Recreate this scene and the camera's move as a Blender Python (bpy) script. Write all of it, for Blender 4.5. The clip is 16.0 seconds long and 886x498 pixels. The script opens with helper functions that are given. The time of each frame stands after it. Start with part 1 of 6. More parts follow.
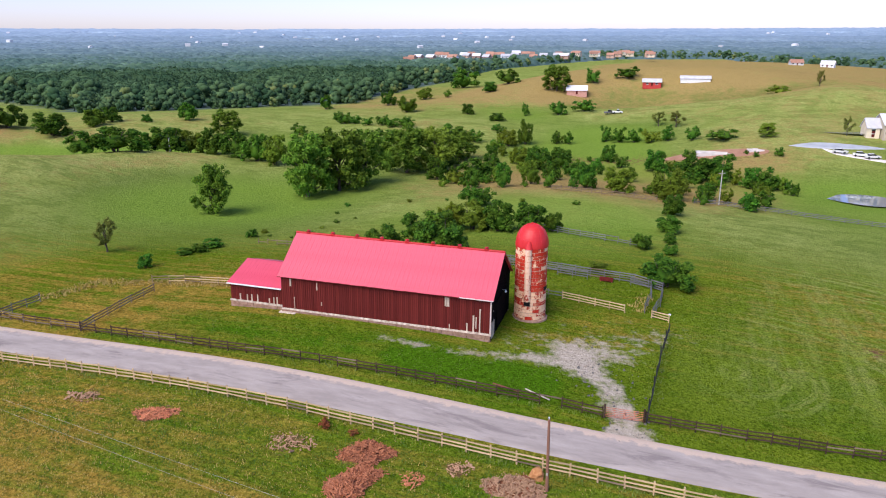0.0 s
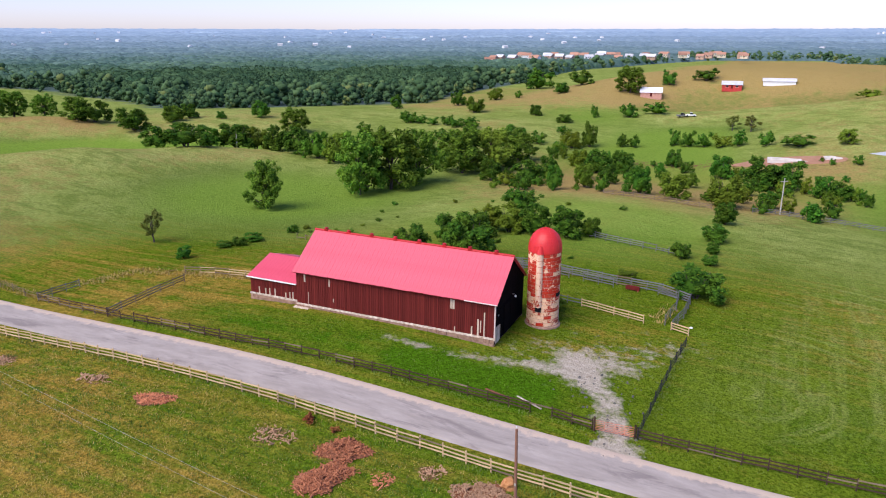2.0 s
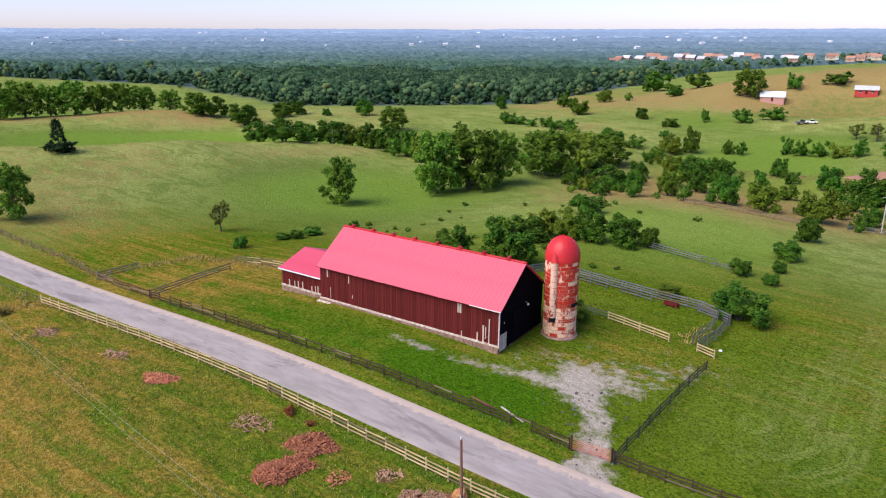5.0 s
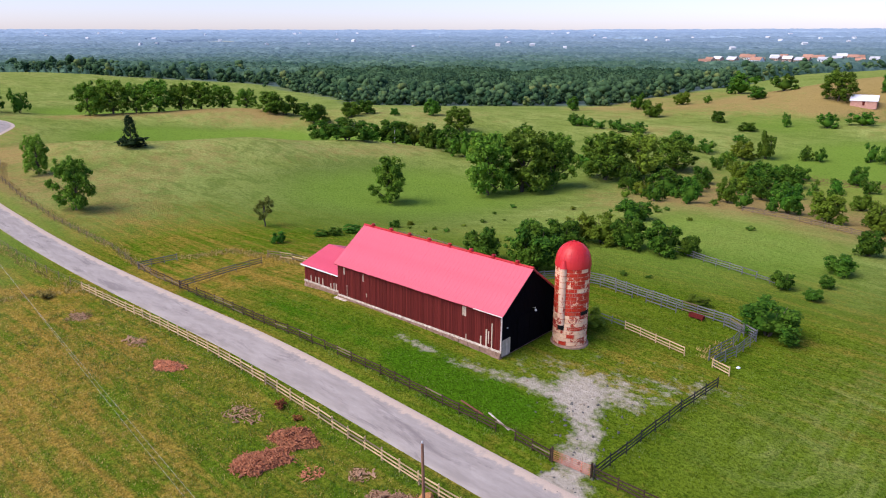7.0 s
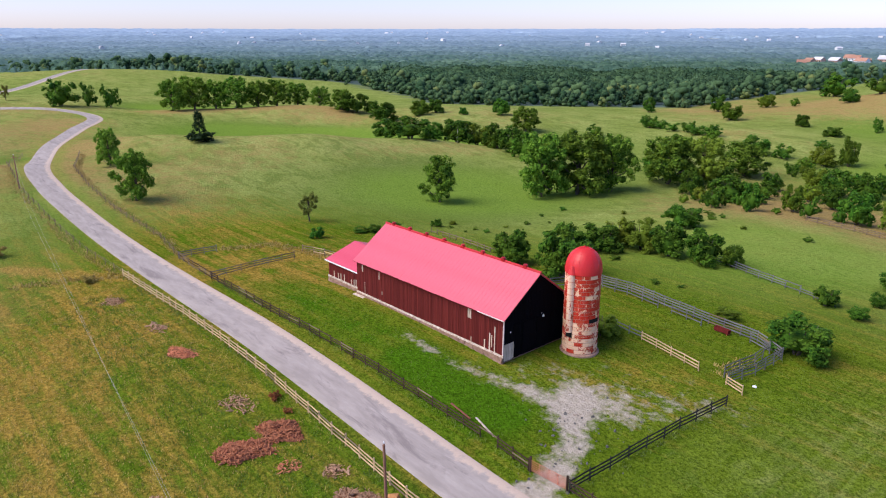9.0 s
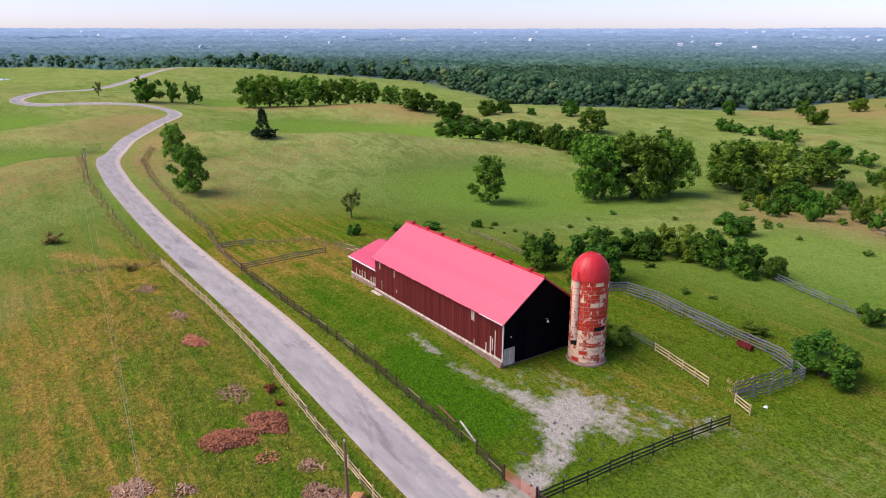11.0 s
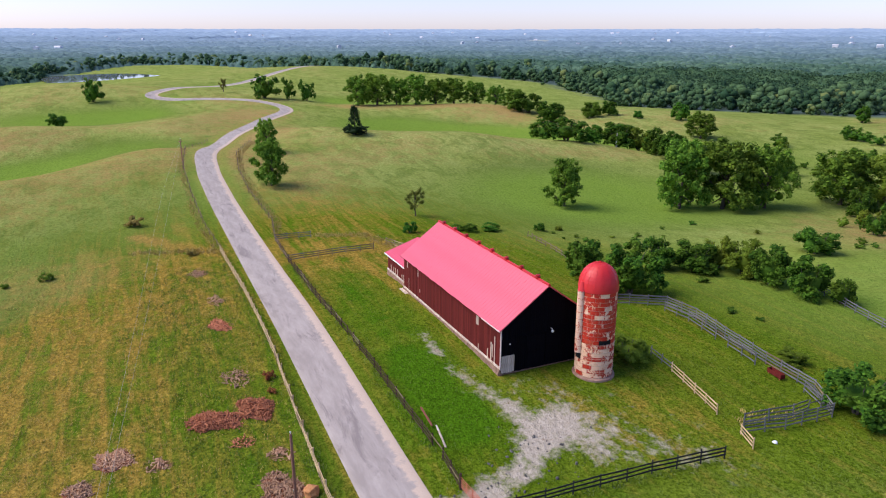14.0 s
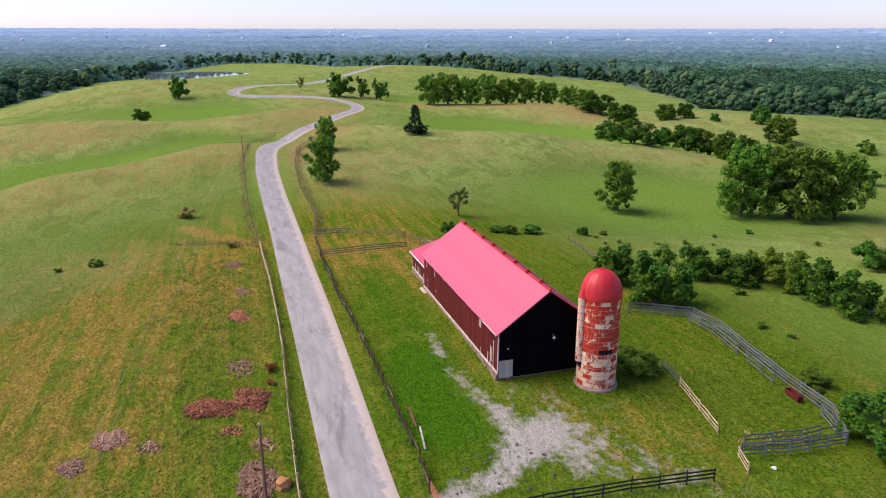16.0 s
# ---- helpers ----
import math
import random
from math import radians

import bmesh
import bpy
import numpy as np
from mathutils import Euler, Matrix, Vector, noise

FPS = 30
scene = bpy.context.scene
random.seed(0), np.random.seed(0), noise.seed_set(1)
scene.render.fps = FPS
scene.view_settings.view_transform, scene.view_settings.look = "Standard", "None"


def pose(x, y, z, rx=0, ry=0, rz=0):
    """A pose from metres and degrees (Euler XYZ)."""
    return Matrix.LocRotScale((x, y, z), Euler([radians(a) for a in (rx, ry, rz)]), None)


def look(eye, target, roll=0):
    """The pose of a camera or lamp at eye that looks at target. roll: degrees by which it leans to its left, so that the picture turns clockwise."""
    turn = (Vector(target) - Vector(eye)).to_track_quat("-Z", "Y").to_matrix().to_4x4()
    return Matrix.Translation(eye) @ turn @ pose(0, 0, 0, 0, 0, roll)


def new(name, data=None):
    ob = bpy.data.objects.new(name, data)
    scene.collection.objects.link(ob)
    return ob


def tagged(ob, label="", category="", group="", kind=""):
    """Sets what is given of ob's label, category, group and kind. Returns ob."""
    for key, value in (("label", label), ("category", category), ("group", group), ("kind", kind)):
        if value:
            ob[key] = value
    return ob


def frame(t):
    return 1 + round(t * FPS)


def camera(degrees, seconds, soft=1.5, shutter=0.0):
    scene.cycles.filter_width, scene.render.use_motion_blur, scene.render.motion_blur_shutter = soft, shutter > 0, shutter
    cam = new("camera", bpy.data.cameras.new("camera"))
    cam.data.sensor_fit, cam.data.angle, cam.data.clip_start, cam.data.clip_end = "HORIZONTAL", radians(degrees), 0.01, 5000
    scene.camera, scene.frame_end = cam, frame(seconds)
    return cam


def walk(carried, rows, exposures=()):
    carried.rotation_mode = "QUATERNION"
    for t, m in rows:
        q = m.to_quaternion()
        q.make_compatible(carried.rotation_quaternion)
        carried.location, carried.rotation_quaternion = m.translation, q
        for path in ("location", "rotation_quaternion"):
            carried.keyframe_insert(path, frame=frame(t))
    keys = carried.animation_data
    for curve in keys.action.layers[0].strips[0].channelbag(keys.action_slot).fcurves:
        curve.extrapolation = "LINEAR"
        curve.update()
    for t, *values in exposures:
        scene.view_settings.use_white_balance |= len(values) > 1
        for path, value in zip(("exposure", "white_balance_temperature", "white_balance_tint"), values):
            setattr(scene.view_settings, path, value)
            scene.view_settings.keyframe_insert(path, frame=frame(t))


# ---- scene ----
cam = camera(63.6, 16.0, soft=1.1)
METRES, EYE, TILT, LEAN, TURN = 75.04, 40.0, 1.4, 0.55, 17.8
ROWS = [
    (0.0, 0.0, 0.0, 0.0, 0.16, -18.1, -0.49),
    (0.5, 0.0309, 0.0023, 0.0003, 1.87, -18.11, -0.48),
    (1.0, 0.0618, 0.0054, 0.0006, 3.6, -18.11, -0.45),
    (1.5, 0.0929, 0.0094, 0.001, 5.31, -18.12, -0.41),
    (2.0, 0.1237, 0.0145, 0.0013, 7.02, -18.14, -0.38),
    (2.5, 0.1544, 0.0205, 0.0017, 8.77, -18.14, -0.35),
    (3.0, 0.185, 0.0274, 0.0019, 10.53, -18.15, -0.29),
    (3.5, 0.2155, 0.0353, 0.0025, 12.22, -18.16, -0.24),
    (4.0, 0.2456, 0.0441, 0.003, 13.91, -18.18, -0.22),
    (6.5, 0.3918, 0.102, 0.0033, 22.57, -18.15, 0.04),
    (7.0, 0.4198, 0.1162, 0.003, 24.3, -18.15, 0.11),
    (7.5, 0.4468, 0.1315, 0.0032, 26.07, -18.17, 0.13),
    (8.0, 0.474, 0.1474, 0.0027, 27.82, -18.15, 0.19),
    (8.5, 0.5002, 0.1641, 0.0024, 29.6, -18.16, 0.22),
    (9.0, 0.5262, 0.1816, 0.0022, 31.35, -18.18, 0.26),
    (11.5, 0.647, 0.2812, -0.0012, 40.08, -18.13, 0.49),
    (12.0, 0.6691, 0.303, -0.0021, 41.86, -18.11, 0.52),
    (12.5, 0.6904, 0.3256, -0.003, 43.63, -18.09, 0.55),
    (13.0, 0.7114, 0.3489, -0.0039, 45.36, -18.05, 0.61),
    (13.5, 0.7311, 0.3725, -0.0044, 47.07, -18.03, 0.63),
    (14.0, 0.7504, 0.3968, -0.0051, 48.82, -18.01, 0.67),
    (14.5, 0.7689, 0.4219, -0.0059, 50.59, -17.99, 0.71),
    (15.0, 0.7866, 0.4474, -0.0068, 52.35, -17.96, 0.74),
    (15.5, 0.8034, 0.4736, -0.0076, 54.14, -17.94, 0.78),
    (16.0, 0.8193, 0.5, -0.0085, 55.9, -17.93, 0.81),
]
walk(cam, [(t, pose(0, 0, EYE, TILT, LEAN, TURN) @ pose(METRES * x, METRES * y, METRES * z, 90 + pitch, roll, yaw)) for t, x, y, z, yaw, pitch, roll in ROWS],
     exposures=[(0.0, 0.80), (16.0, 0.80)])

# ---- world, sun ----
world = bpy.data.worlds.new("hazy_evening")
scene.world = world
world.use_nodes = True
wn = world.node_tree
sky = wn.nodes.new("ShaderNodeTexSky")
sky.sky_type = "NISHITA"
sky.sun_disc = False
SUN_ELEVATION, SUN_AZIMUTH = 48.0, 203.0
sky.sun_elevation, sky.sun_rotation = radians(SUN_ELEVATION), radians(SUN_AZIMUTH)
sky.air_density, sky.dust_density, sky.ozone_density = 1.0, 0.5, 1.5
wn.nodes["Background"].inputs["Strength"].default_value = 0.095
haze = wn.nodes.new("ShaderNodeMix")
haze.data_type, haze.blend_type = "RGBA", "MULTIPLY"
haze.inputs["Factor"].default_value = 1.0
haze.inputs["B"].default_value = (0.925, 0.910, 1.33, 1.0)
wn.links.new(sky.outputs["Color"], haze.inputs["A"])
wn.links.new(haze.outputs["Result"], wn.nodes["Background"].inputs["Color"])
sun = new("sun", bpy.data.lights.new("sun", "SUN"))
sun.data.energy, sun.data.angle, sun.data.color = 2.7, radians(48), (1.0, 0.945, 0.84)
az, el = radians(SUN_AZIMUTH), radians(SUN_ELEVATION)
sun.matrix_world = look((0, 0, 0), (-math.sin(az) * math.cos(el), -math.cos(az) * math.cos(el), -math.sin(el)))


# ---- materials ----
def rgb(c):
    return (*c, 1.0)


def nodes_of(name, roughness=0.8, metallic=0.0, specular=0.3):
    m = bpy.data.materials.new(name)
    m.use_nodes = True
    b = m.node_tree.nodes["Principled BSDF"]
    b.inputs["Roughness"].default_value, b.inputs["Metallic"].default_value = roughness, metallic
    b.inputs["Specular IOR Level"].default_value = specular
    return m, m.node_tree, b


def place(nt, kind="Position"):
    if kind == "Object":
        return nt.nodes.new("ShaderNodeTexCoord").outputs["Object"]
    return nt.nodes.new("ShaderNodeNewGeometry").outputs[kind]


def stretch(nt, vec, scale):
    n = nt.nodes.new("ShaderNodeMapping")
    n.inputs["Scale"].default_value = scale
    nt.links.new(vec, n.inputs["Vector"])
    return n.outputs["Vector"]


def noisy(nt, vec, scale, detail=4.0, rough=0.55, distort=0.0):
    n = nt.nodes.new("ShaderNodeTexNoise")
    n.inputs["Scale"].default_value, n.inputs["Detail"].default_value = scale, detail
    n.inputs["Roughness"].default_value, n.inputs["Distortion"].default_value = rough, distort
    nt.links.new(vec, n.inputs["Vector"])
    return n.outputs["Fac"]


def ramp(nt, fac, lo, hi, a=0.0, b=1.0):
    n = nt.nodes.new("ShaderNodeMapRange")
    for key, v in (("From Min", lo), ("From Max", hi), ("To Min", a), ("To Max", b)):
        n.inputs[key].default_value = v
    nt.links.new(fac, n.inputs["Value"])
    return n.outputs["Result"]


def mix(nt, fac, a, b, blend="MIX"):
    n = nt.nodes.new("ShaderNodeMix")
    n.data_type, n.blend_type = "RGBA", blend
    for socket, v in ((n.inputs["Factor"], fac), (n.inputs["A"], a), (n.inputs["B"], b)):
        if isinstance(v, (int, float)):
            socket.default_value = v
        elif isinstance(v, tuple):
            socket.default_value = rgb(v)
        else:
            nt.links.new(v, socket)
    return n.outputs["Result"]


def calc(nt, op, a, b=0.0):
    n = nt.nodes.new("ShaderNodeMath")
    n.operation = op
    for socket, v in ((n.inputs[0], a), (n.inputs[1], b)):
        if isinstance(v, (int, float)):
            socket.default_value = v
        else:
            nt.links.new(v, socket)
    return n.outputs["Value"]


def bump(nt, bsdf, height, strength=0.4, distance=0.05):
    n = nt.nodes.new("ShaderNodeBump")
    n.inputs["Strength"].default_value, n.inputs["Distance"].default_value = strength, distance
    nt.links.new(height, n.inputs["Height"])
    nt.links.new(n.outputs["Normal"], bsdf.inputs["Normal"])


def attribute(nt, name):
    n = nt.nodes.new("ShaderNodeAttribute")
    n.attribute_name = name
    return n.outputs["Fac"]


def simple(name, a, b, scale=3.0, roughness=0.7, metallic=0.0, relief=0.2, grain=(1, 1, 1), specular=0.3, stain=None):
    """Two tones in a grained noise, a coarser stain and a fine relief; tone shifts from object to object."""
    m, nt, bsdf = nodes_of(name, roughness, metallic, specular)
    vec = stretch(nt, place(nt, "Object"), grain)
    f = noisy(nt, vec, scale, 5.0, 0.6)
    col = mix(nt, ramp(nt, f, 0.3, 0.7), a, b)
    if stain:
        col = mix(nt, ramp(nt, noisy(nt, place(nt, "Position"), 0.5, 3.0), 0.5, 0.75, 0, 0.7), col, stain)
    info = nt.nodes.new("ShaderNodeObjectInfo")
    hue = nt.nodes.new("ShaderNodeHueSaturation")
    nt.links.new(ramp(nt, info.outputs["Random"], 0, 1, 0.78, 1.2), hue.inputs["Value"])
    nt.links.new(col, hue.inputs["Color"])
    nt.links.new(hue.outputs["Color"], bsdf.inputs["Base Color"])
    if relief:
        bump(nt, bsdf, f, relief, 0.02)
    return m


def leaf_material(name, dark, light, autumn, through_light=0.38, patch=0.22):
    m, nt, bsdf = nodes_of(name, 0.75, 0.0, 0.06)
    isl = place(nt, "Random Per Island")
    big = noisy(nt, place(nt, "Position"), patch, 3.0)
    col = mix(nt, isl, dark, light)
    col = mix(nt, ramp(nt, big, 0.45, 0.75, 0, 0.28), col, autumn)
    info = nt.nodes.new("ShaderNodeObjectInfo")
    turning = ramp(nt, calc(nt, "FRACT", calc(nt, "MULTIPLY", info.outputs["Random"], 7.3)), 0.72, 1.0, 0.0, 0.7)
    col = mix(nt, turning, col, autumn)
    hue = nt.nodes.new("ShaderNodeHueSaturation")
    nt.links.new(ramp(nt, info.outputs["Random"], 0, 1, 0.75, 1.25), hue.inputs["Value"])
    nt.links.new(ramp(nt, info.outputs["Random"], 0, 1, 0.485, 0.515), hue.inputs["Hue"])
    nt.links.new(col, hue.inputs["Color"])
    nt.links.new(hue.outputs["Color"], bsdf.inputs["Base Color"])
    tr = nt.nodes.new("ShaderNodeBsdfTranslucent")
    nt.links.new(hue.outputs["Color"], tr.inputs["Color"])
    ms = nt.nodes.new("ShaderNodeMixShader")
    ms.inputs["Fac"].default_value = through_light
    nt.links.new(bsdf.outputs["BSDF"], ms.inputs[1])
    nt.links.new(tr.outputs["BSDF"], ms.inputs[2])
    nt.links.new(ms.outputs["Shader"], nt.nodes["Material Output"].inputs["Surface"])
    return m


def grass_material():
    m, nt, bsdf = nodes_of("pasture_grass", 1.0, 0.0, 0.0)
    p = place(nt)
    fine = noisy(nt, p, 3.2, 6.0, 0.75)
    clump = noisy(nt, p, 1.35, 5.0, 0.72, 0.5)
    mid = noisy(nt, p, 0.30, 5.0, 0.65, 0.6)
    broad = noisy(nt, p, 0.04, 4.0, 0.55, 0.6)
    streak = noisy(nt, stretch(nt, p, (0.13, 1.5, 1.0)), 0.42, 5.0, 0.62, 0.7)
    green = mix(nt, ramp(nt, clump, 0.42, 0.58), GRASS_DEEP, GRASS_LUSH)
    green = mix(nt, ramp(nt, mid, 0.42, 0.62, 0.0, 0.75), green, (0.078, 0.140, 0.007))
    green = mix(nt, ramp(nt, broad, 0.38, 0.66, 0.0, 0.8), green, mix(nt, ramp(nt, mid, 0.4, 0.6, 0.0, 0.6), GRASS_MID, (0.118, 0.180, 0.010)))
    straw = mix(nt, ramp(nt, clump, 0.3, 0.7), STRAW_DARK, STRAW_PALE)
    parched = attribute(nt, "dry")
    patchy = calc(nt, "ADD", ramp(nt, mid, 0.34, 0.66, -0.38, 0.38), ramp(nt, streak, 0.38, 0.62, -0.50, 0.50))
    patchy = calc(nt, "MULTIPLY", patchy, ramp(nt, parched, 0.1, 0.7, 0.45, 1.0))
    dryness = calc(nt, "ADD", calc(nt, "ADD", parched, patchy), ramp(nt, clump, 0.3, 0.7, -0.16, 0.16))
    col = mix(nt, ramp(nt, dryness, 0.10, 1.0), green, straw)
    lush = ramp(nt, calc(nt, "ADD", attribute(nt, "lush"), ramp(nt, mid, 0.3, 0.7, -0.3, 0.3)), 0.25, 0.85)
    bright = mix(nt, ramp(nt, clump, 0.35, 0.65), (0.060, 0.140, 0.006), GRASS_BRIGHT)
    col = mix(nt, lush, col, bright)
    round_ = nt.nodes.new("ShaderNodeVectorMath")
    round_.operation = "DISTANCE"
    nt.links.new(p, round_.inputs[0])
    round_.inputs[1].default_value = (9.0, 84.0, 0.0)
    swath = nt.nodes.new("ShaderNodeTexNoise")
    swath.noise_dimensions = "1D"
    swath.inputs["Scale"].default_value, swath.inputs["Detail"].default_value = 0.75, 3.0
    nt.links.new(calc(nt, "ADD", round_.outputs["Value"], ramp(nt, mid, 0, 1, -1.2, 1.2)), swath.inputs["W"])
    rows = noisy(nt, stretch(nt, p, (1.0, 0.07, 1.0)), 0.6, 4.0, 0.6, 0.8)
    cut = calc(nt, "MAXIMUM", ramp(nt, calc(nt, "ADD", rows, ramp(nt, clump, 0.3, 0.7, -0.06, 0.06)), 0.44, 0.62, 0.12, 0.62), calc(nt, "MULTIPLY", ramp(nt, swath.outputs["Fac"], 0.50, 0.60), ramp(nt, noisy(nt, p, 0.07, 3.0), 0.40, 0.58, 0.2, 1.0)))
    col = mix(nt, calc(nt, "MULTIPLY", attribute(nt, "mown"), cut), col, mix(nt, ramp(nt, mid, 0.4, 0.65), (0.255, 0.325, 0.052), (0.370, 0.375, 0.115)))
    col = mix(nt, ramp(nt, fine, 0.45, 0.59, 0.0, 0.95), col, mix(nt, 0.64, col, (0.016, 0.034, 0.003)))
    fleck = ramp(nt, noisy(nt, p, 5.5, 3.0, 0.8), 0.69, 0.76, 0.0, 0.4)
    col = mix(nt, fleck, col, (0.36, 0.33, 0.14))
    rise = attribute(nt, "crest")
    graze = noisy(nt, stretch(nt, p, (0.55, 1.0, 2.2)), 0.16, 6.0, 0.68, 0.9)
    # hill grass raised in brightness and blue to hold the haze over it
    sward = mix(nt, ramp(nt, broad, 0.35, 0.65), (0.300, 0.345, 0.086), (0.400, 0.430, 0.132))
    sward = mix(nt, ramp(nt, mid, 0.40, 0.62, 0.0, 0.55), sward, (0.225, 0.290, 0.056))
    # dark hollows, pale crests: slope shading painted in along with the grass's own tone
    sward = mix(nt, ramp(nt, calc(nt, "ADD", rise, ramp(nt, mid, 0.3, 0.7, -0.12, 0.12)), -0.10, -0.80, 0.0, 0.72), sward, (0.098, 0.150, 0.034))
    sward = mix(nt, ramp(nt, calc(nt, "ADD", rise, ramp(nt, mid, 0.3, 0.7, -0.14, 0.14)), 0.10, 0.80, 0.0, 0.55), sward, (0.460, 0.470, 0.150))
    sward = mix(nt, ramp(nt, graze, 0.46, 0.58, 0.0, 0.55), sward, (0.130, 0.185, 0.034))
    sward = mix(nt, ramp(nt, clump, 0.44, 0.60, 0.0, 0.50), sward, (0.120, 0.170, 0.030))
    sward = mix(nt, ramp(nt, calc(nt, "ADD", attribute(nt, "dry"), calc(nt, "ADD", ramp(nt, mid, 0.3, 0.7, -0.26, 0.26), ramp(nt, broad, 0.3, 0.7, -0.22, 0.22))), 0.40, 1.0, 0.0, 0.92), sward, mix(nt, clump, (0.300, 0.205, 0.070), (0.460, 0.305, 0.130)))
    sward = mix(nt, ramp(nt, attribute(nt, "lush"), 0.05, 0.6, 0.0, 0.70), sward, (0.215, 0.330, 0.044))
    sward = mix(nt, ramp(nt, noisy(nt, p, 0.75, 3.0, 0.75), 0.64, 0.72, 0.0, 0.55), sward, (0.040, 0.066, 0.009))
    sward = mix(nt, ramp(nt, noisy(nt, p, 1.7, 5.0, 0.75), 0.46, 0.60, 0.0, 0.75), sward, mix(nt, 0.45, sward, (0.030, 0.052, 0.008)))
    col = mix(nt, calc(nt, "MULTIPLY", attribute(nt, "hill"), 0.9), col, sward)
    # distance haze painted in: far wood floor and fields turn bluer and paler
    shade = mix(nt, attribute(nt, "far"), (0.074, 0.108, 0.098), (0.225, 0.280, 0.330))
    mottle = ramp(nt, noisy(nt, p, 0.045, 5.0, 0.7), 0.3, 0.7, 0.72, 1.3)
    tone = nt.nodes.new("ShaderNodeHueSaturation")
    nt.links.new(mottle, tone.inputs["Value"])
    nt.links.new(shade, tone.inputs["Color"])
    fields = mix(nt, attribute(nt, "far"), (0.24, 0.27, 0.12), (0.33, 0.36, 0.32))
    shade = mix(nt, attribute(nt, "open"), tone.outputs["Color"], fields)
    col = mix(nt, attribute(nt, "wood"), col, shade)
    bare = ramp(nt, calc(nt, "ADD", attribute(nt, "gravel"), calc(nt, "ADD", ramp(nt, noisy(nt, p, 0.9, 7.0, 0.78), 0.25, 0.75, -0.62, 0.62), ramp(nt, noisy(nt, p, 0.35, 3.0, 0.6), 0.3, 0.7, -0.40, 0.40))), 0.36, 0.98, 0.0, 0.95)
    stone = mix(nt, ramp(nt, noisy(nt, p, 1.6, 6.0, 0.75), 0.3, 0.72), (0.37, 0.300, 0.230), (0.66, 0.565, 0.465))
    stone = mix(nt, ramp(nt, fine, 0.56, 0.76, 0.0, 0.6), stone, (0.17, 0.125, 0.09))
    bare = calc(nt, "MULTIPLY", bare, ramp(nt, attribute(nt, "gravel"), 0.04, 0.22))
    col = mix(nt, bare, col, stone)
    soil = ramp(nt, calc(nt, "ADD", attribute(nt, "soil"), ramp(nt, noisy(nt, p, 0.7, 6.0, 0.7), 0.25, 0.75, -0.45, 0.45)), 0.45, 0.7)
    earth = mix(nt, ramp(nt, noisy(nt, p, 2.0, 5.0, 0.7), 0.35, 0.7), (0.115, 0.058, 0.030), (0.29, 0.165, 0.09))
    col = mix(nt, soil, col, earth)
    nt.links.new(col, bsdf.inputs["Base Color"])
    bump(nt, bsdf, calc(nt, "ADD", fine, calc(nt, "MULTIPLY", clump, 2.0)), 1.0, 0.22)
    return m


GRASS_DEEP, GRASS_LUSH, GRASS_MID, GRASS_BRIGHT = (0.092, 0.150, 0.008), (0.155, 0.232, 0.015), (0.192, 0.242, 0.021), (0.092, 0.205, 0.009)
STRAW_DARK, STRAW_PALE = (0.240, 0.150, 0.020), (0.520, 0.335, 0.066)
M_GRASS = grass_material()


def road_material():
    m, nt, bsdf = nodes_of("weathered_asphalt", 0.95, 0.0, 0.1)
    p = place(nt)
    worn = noisy(nt, stretch(nt, p, (0.25, 1.0, 1.0)), 0.9, 5.0, 0.65, 0.3)
    grit = noisy(nt, p, 9.0, 4.0, 0.7)
    col = mix(nt, ramp(nt, worn, 0.35, 0.68), (0.305, 0.255, 0.225), (0.43, 0.365, 0.325))
    col = mix(nt, ramp(nt, grit, 0.35, 0.75, 0, 0.4), col, (0.29, 0.26, 0.255))
    tar = ramp(nt, noisy(nt, stretch(nt, p, (0.10, 0.5, 1.0)), 1.0, 5.0, 0.7, 0.6), 0.54, 0.66, 0, 0.75)
    col = mix(nt, tar, col, (0.20, 0.165, 0.155))
    side = ramp(nt, calc(nt, "ADD", attribute(nt, "edge"), ramp(nt, noisy(nt, p, 0.9, 5.0, 0.7), 0.3, 0.7, -0.35, 0.35)), 0.45, 0.75)
    col = mix(nt, side, col, mix(nt, grit, (0.43, 0.315, 0.240), (0.62, 0.490, 0.395)))
    nt.links.new(col, bsdf.inputs["Base Color"])
    bump(nt, bsdf, grit, 0.35, 0.02)
    return m


M_ROAD = road_material()
M_BOARD = simple("dark_red_barn_board", (0.074, 0.0105, 0.009), (0.160, 0.022, 0.018), 2.2, 0.75, grain=(5, 5, 0.25), relief=0.4, specular=0.12)
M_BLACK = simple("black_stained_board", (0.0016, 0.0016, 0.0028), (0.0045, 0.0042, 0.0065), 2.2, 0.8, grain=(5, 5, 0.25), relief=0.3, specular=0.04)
M_PALE = simple("bare_pale_board", (0.38, 0.27, 0.20), (0.62, 0.50, 0.40), 3.0, 0.8, grain=(5, 5, 0.4))
M_SILL = simple("weathered_white_sill", (0.30, 0.20, 0.14), (0.72, 0.62, 0.52), 2.6, 0.85, relief=0.4)
M_STONE = simple("limestone_footing", (0.20, 0.11, 0.075), (0.40, 0.25, 0.18), 2.4, 0.9, relief=0.6)
M_TRIM = simple("painted_eave_trim", (0.55, 0.40, 0.38), (0.72, 0.60, 0.56), 2.0, 0.6)


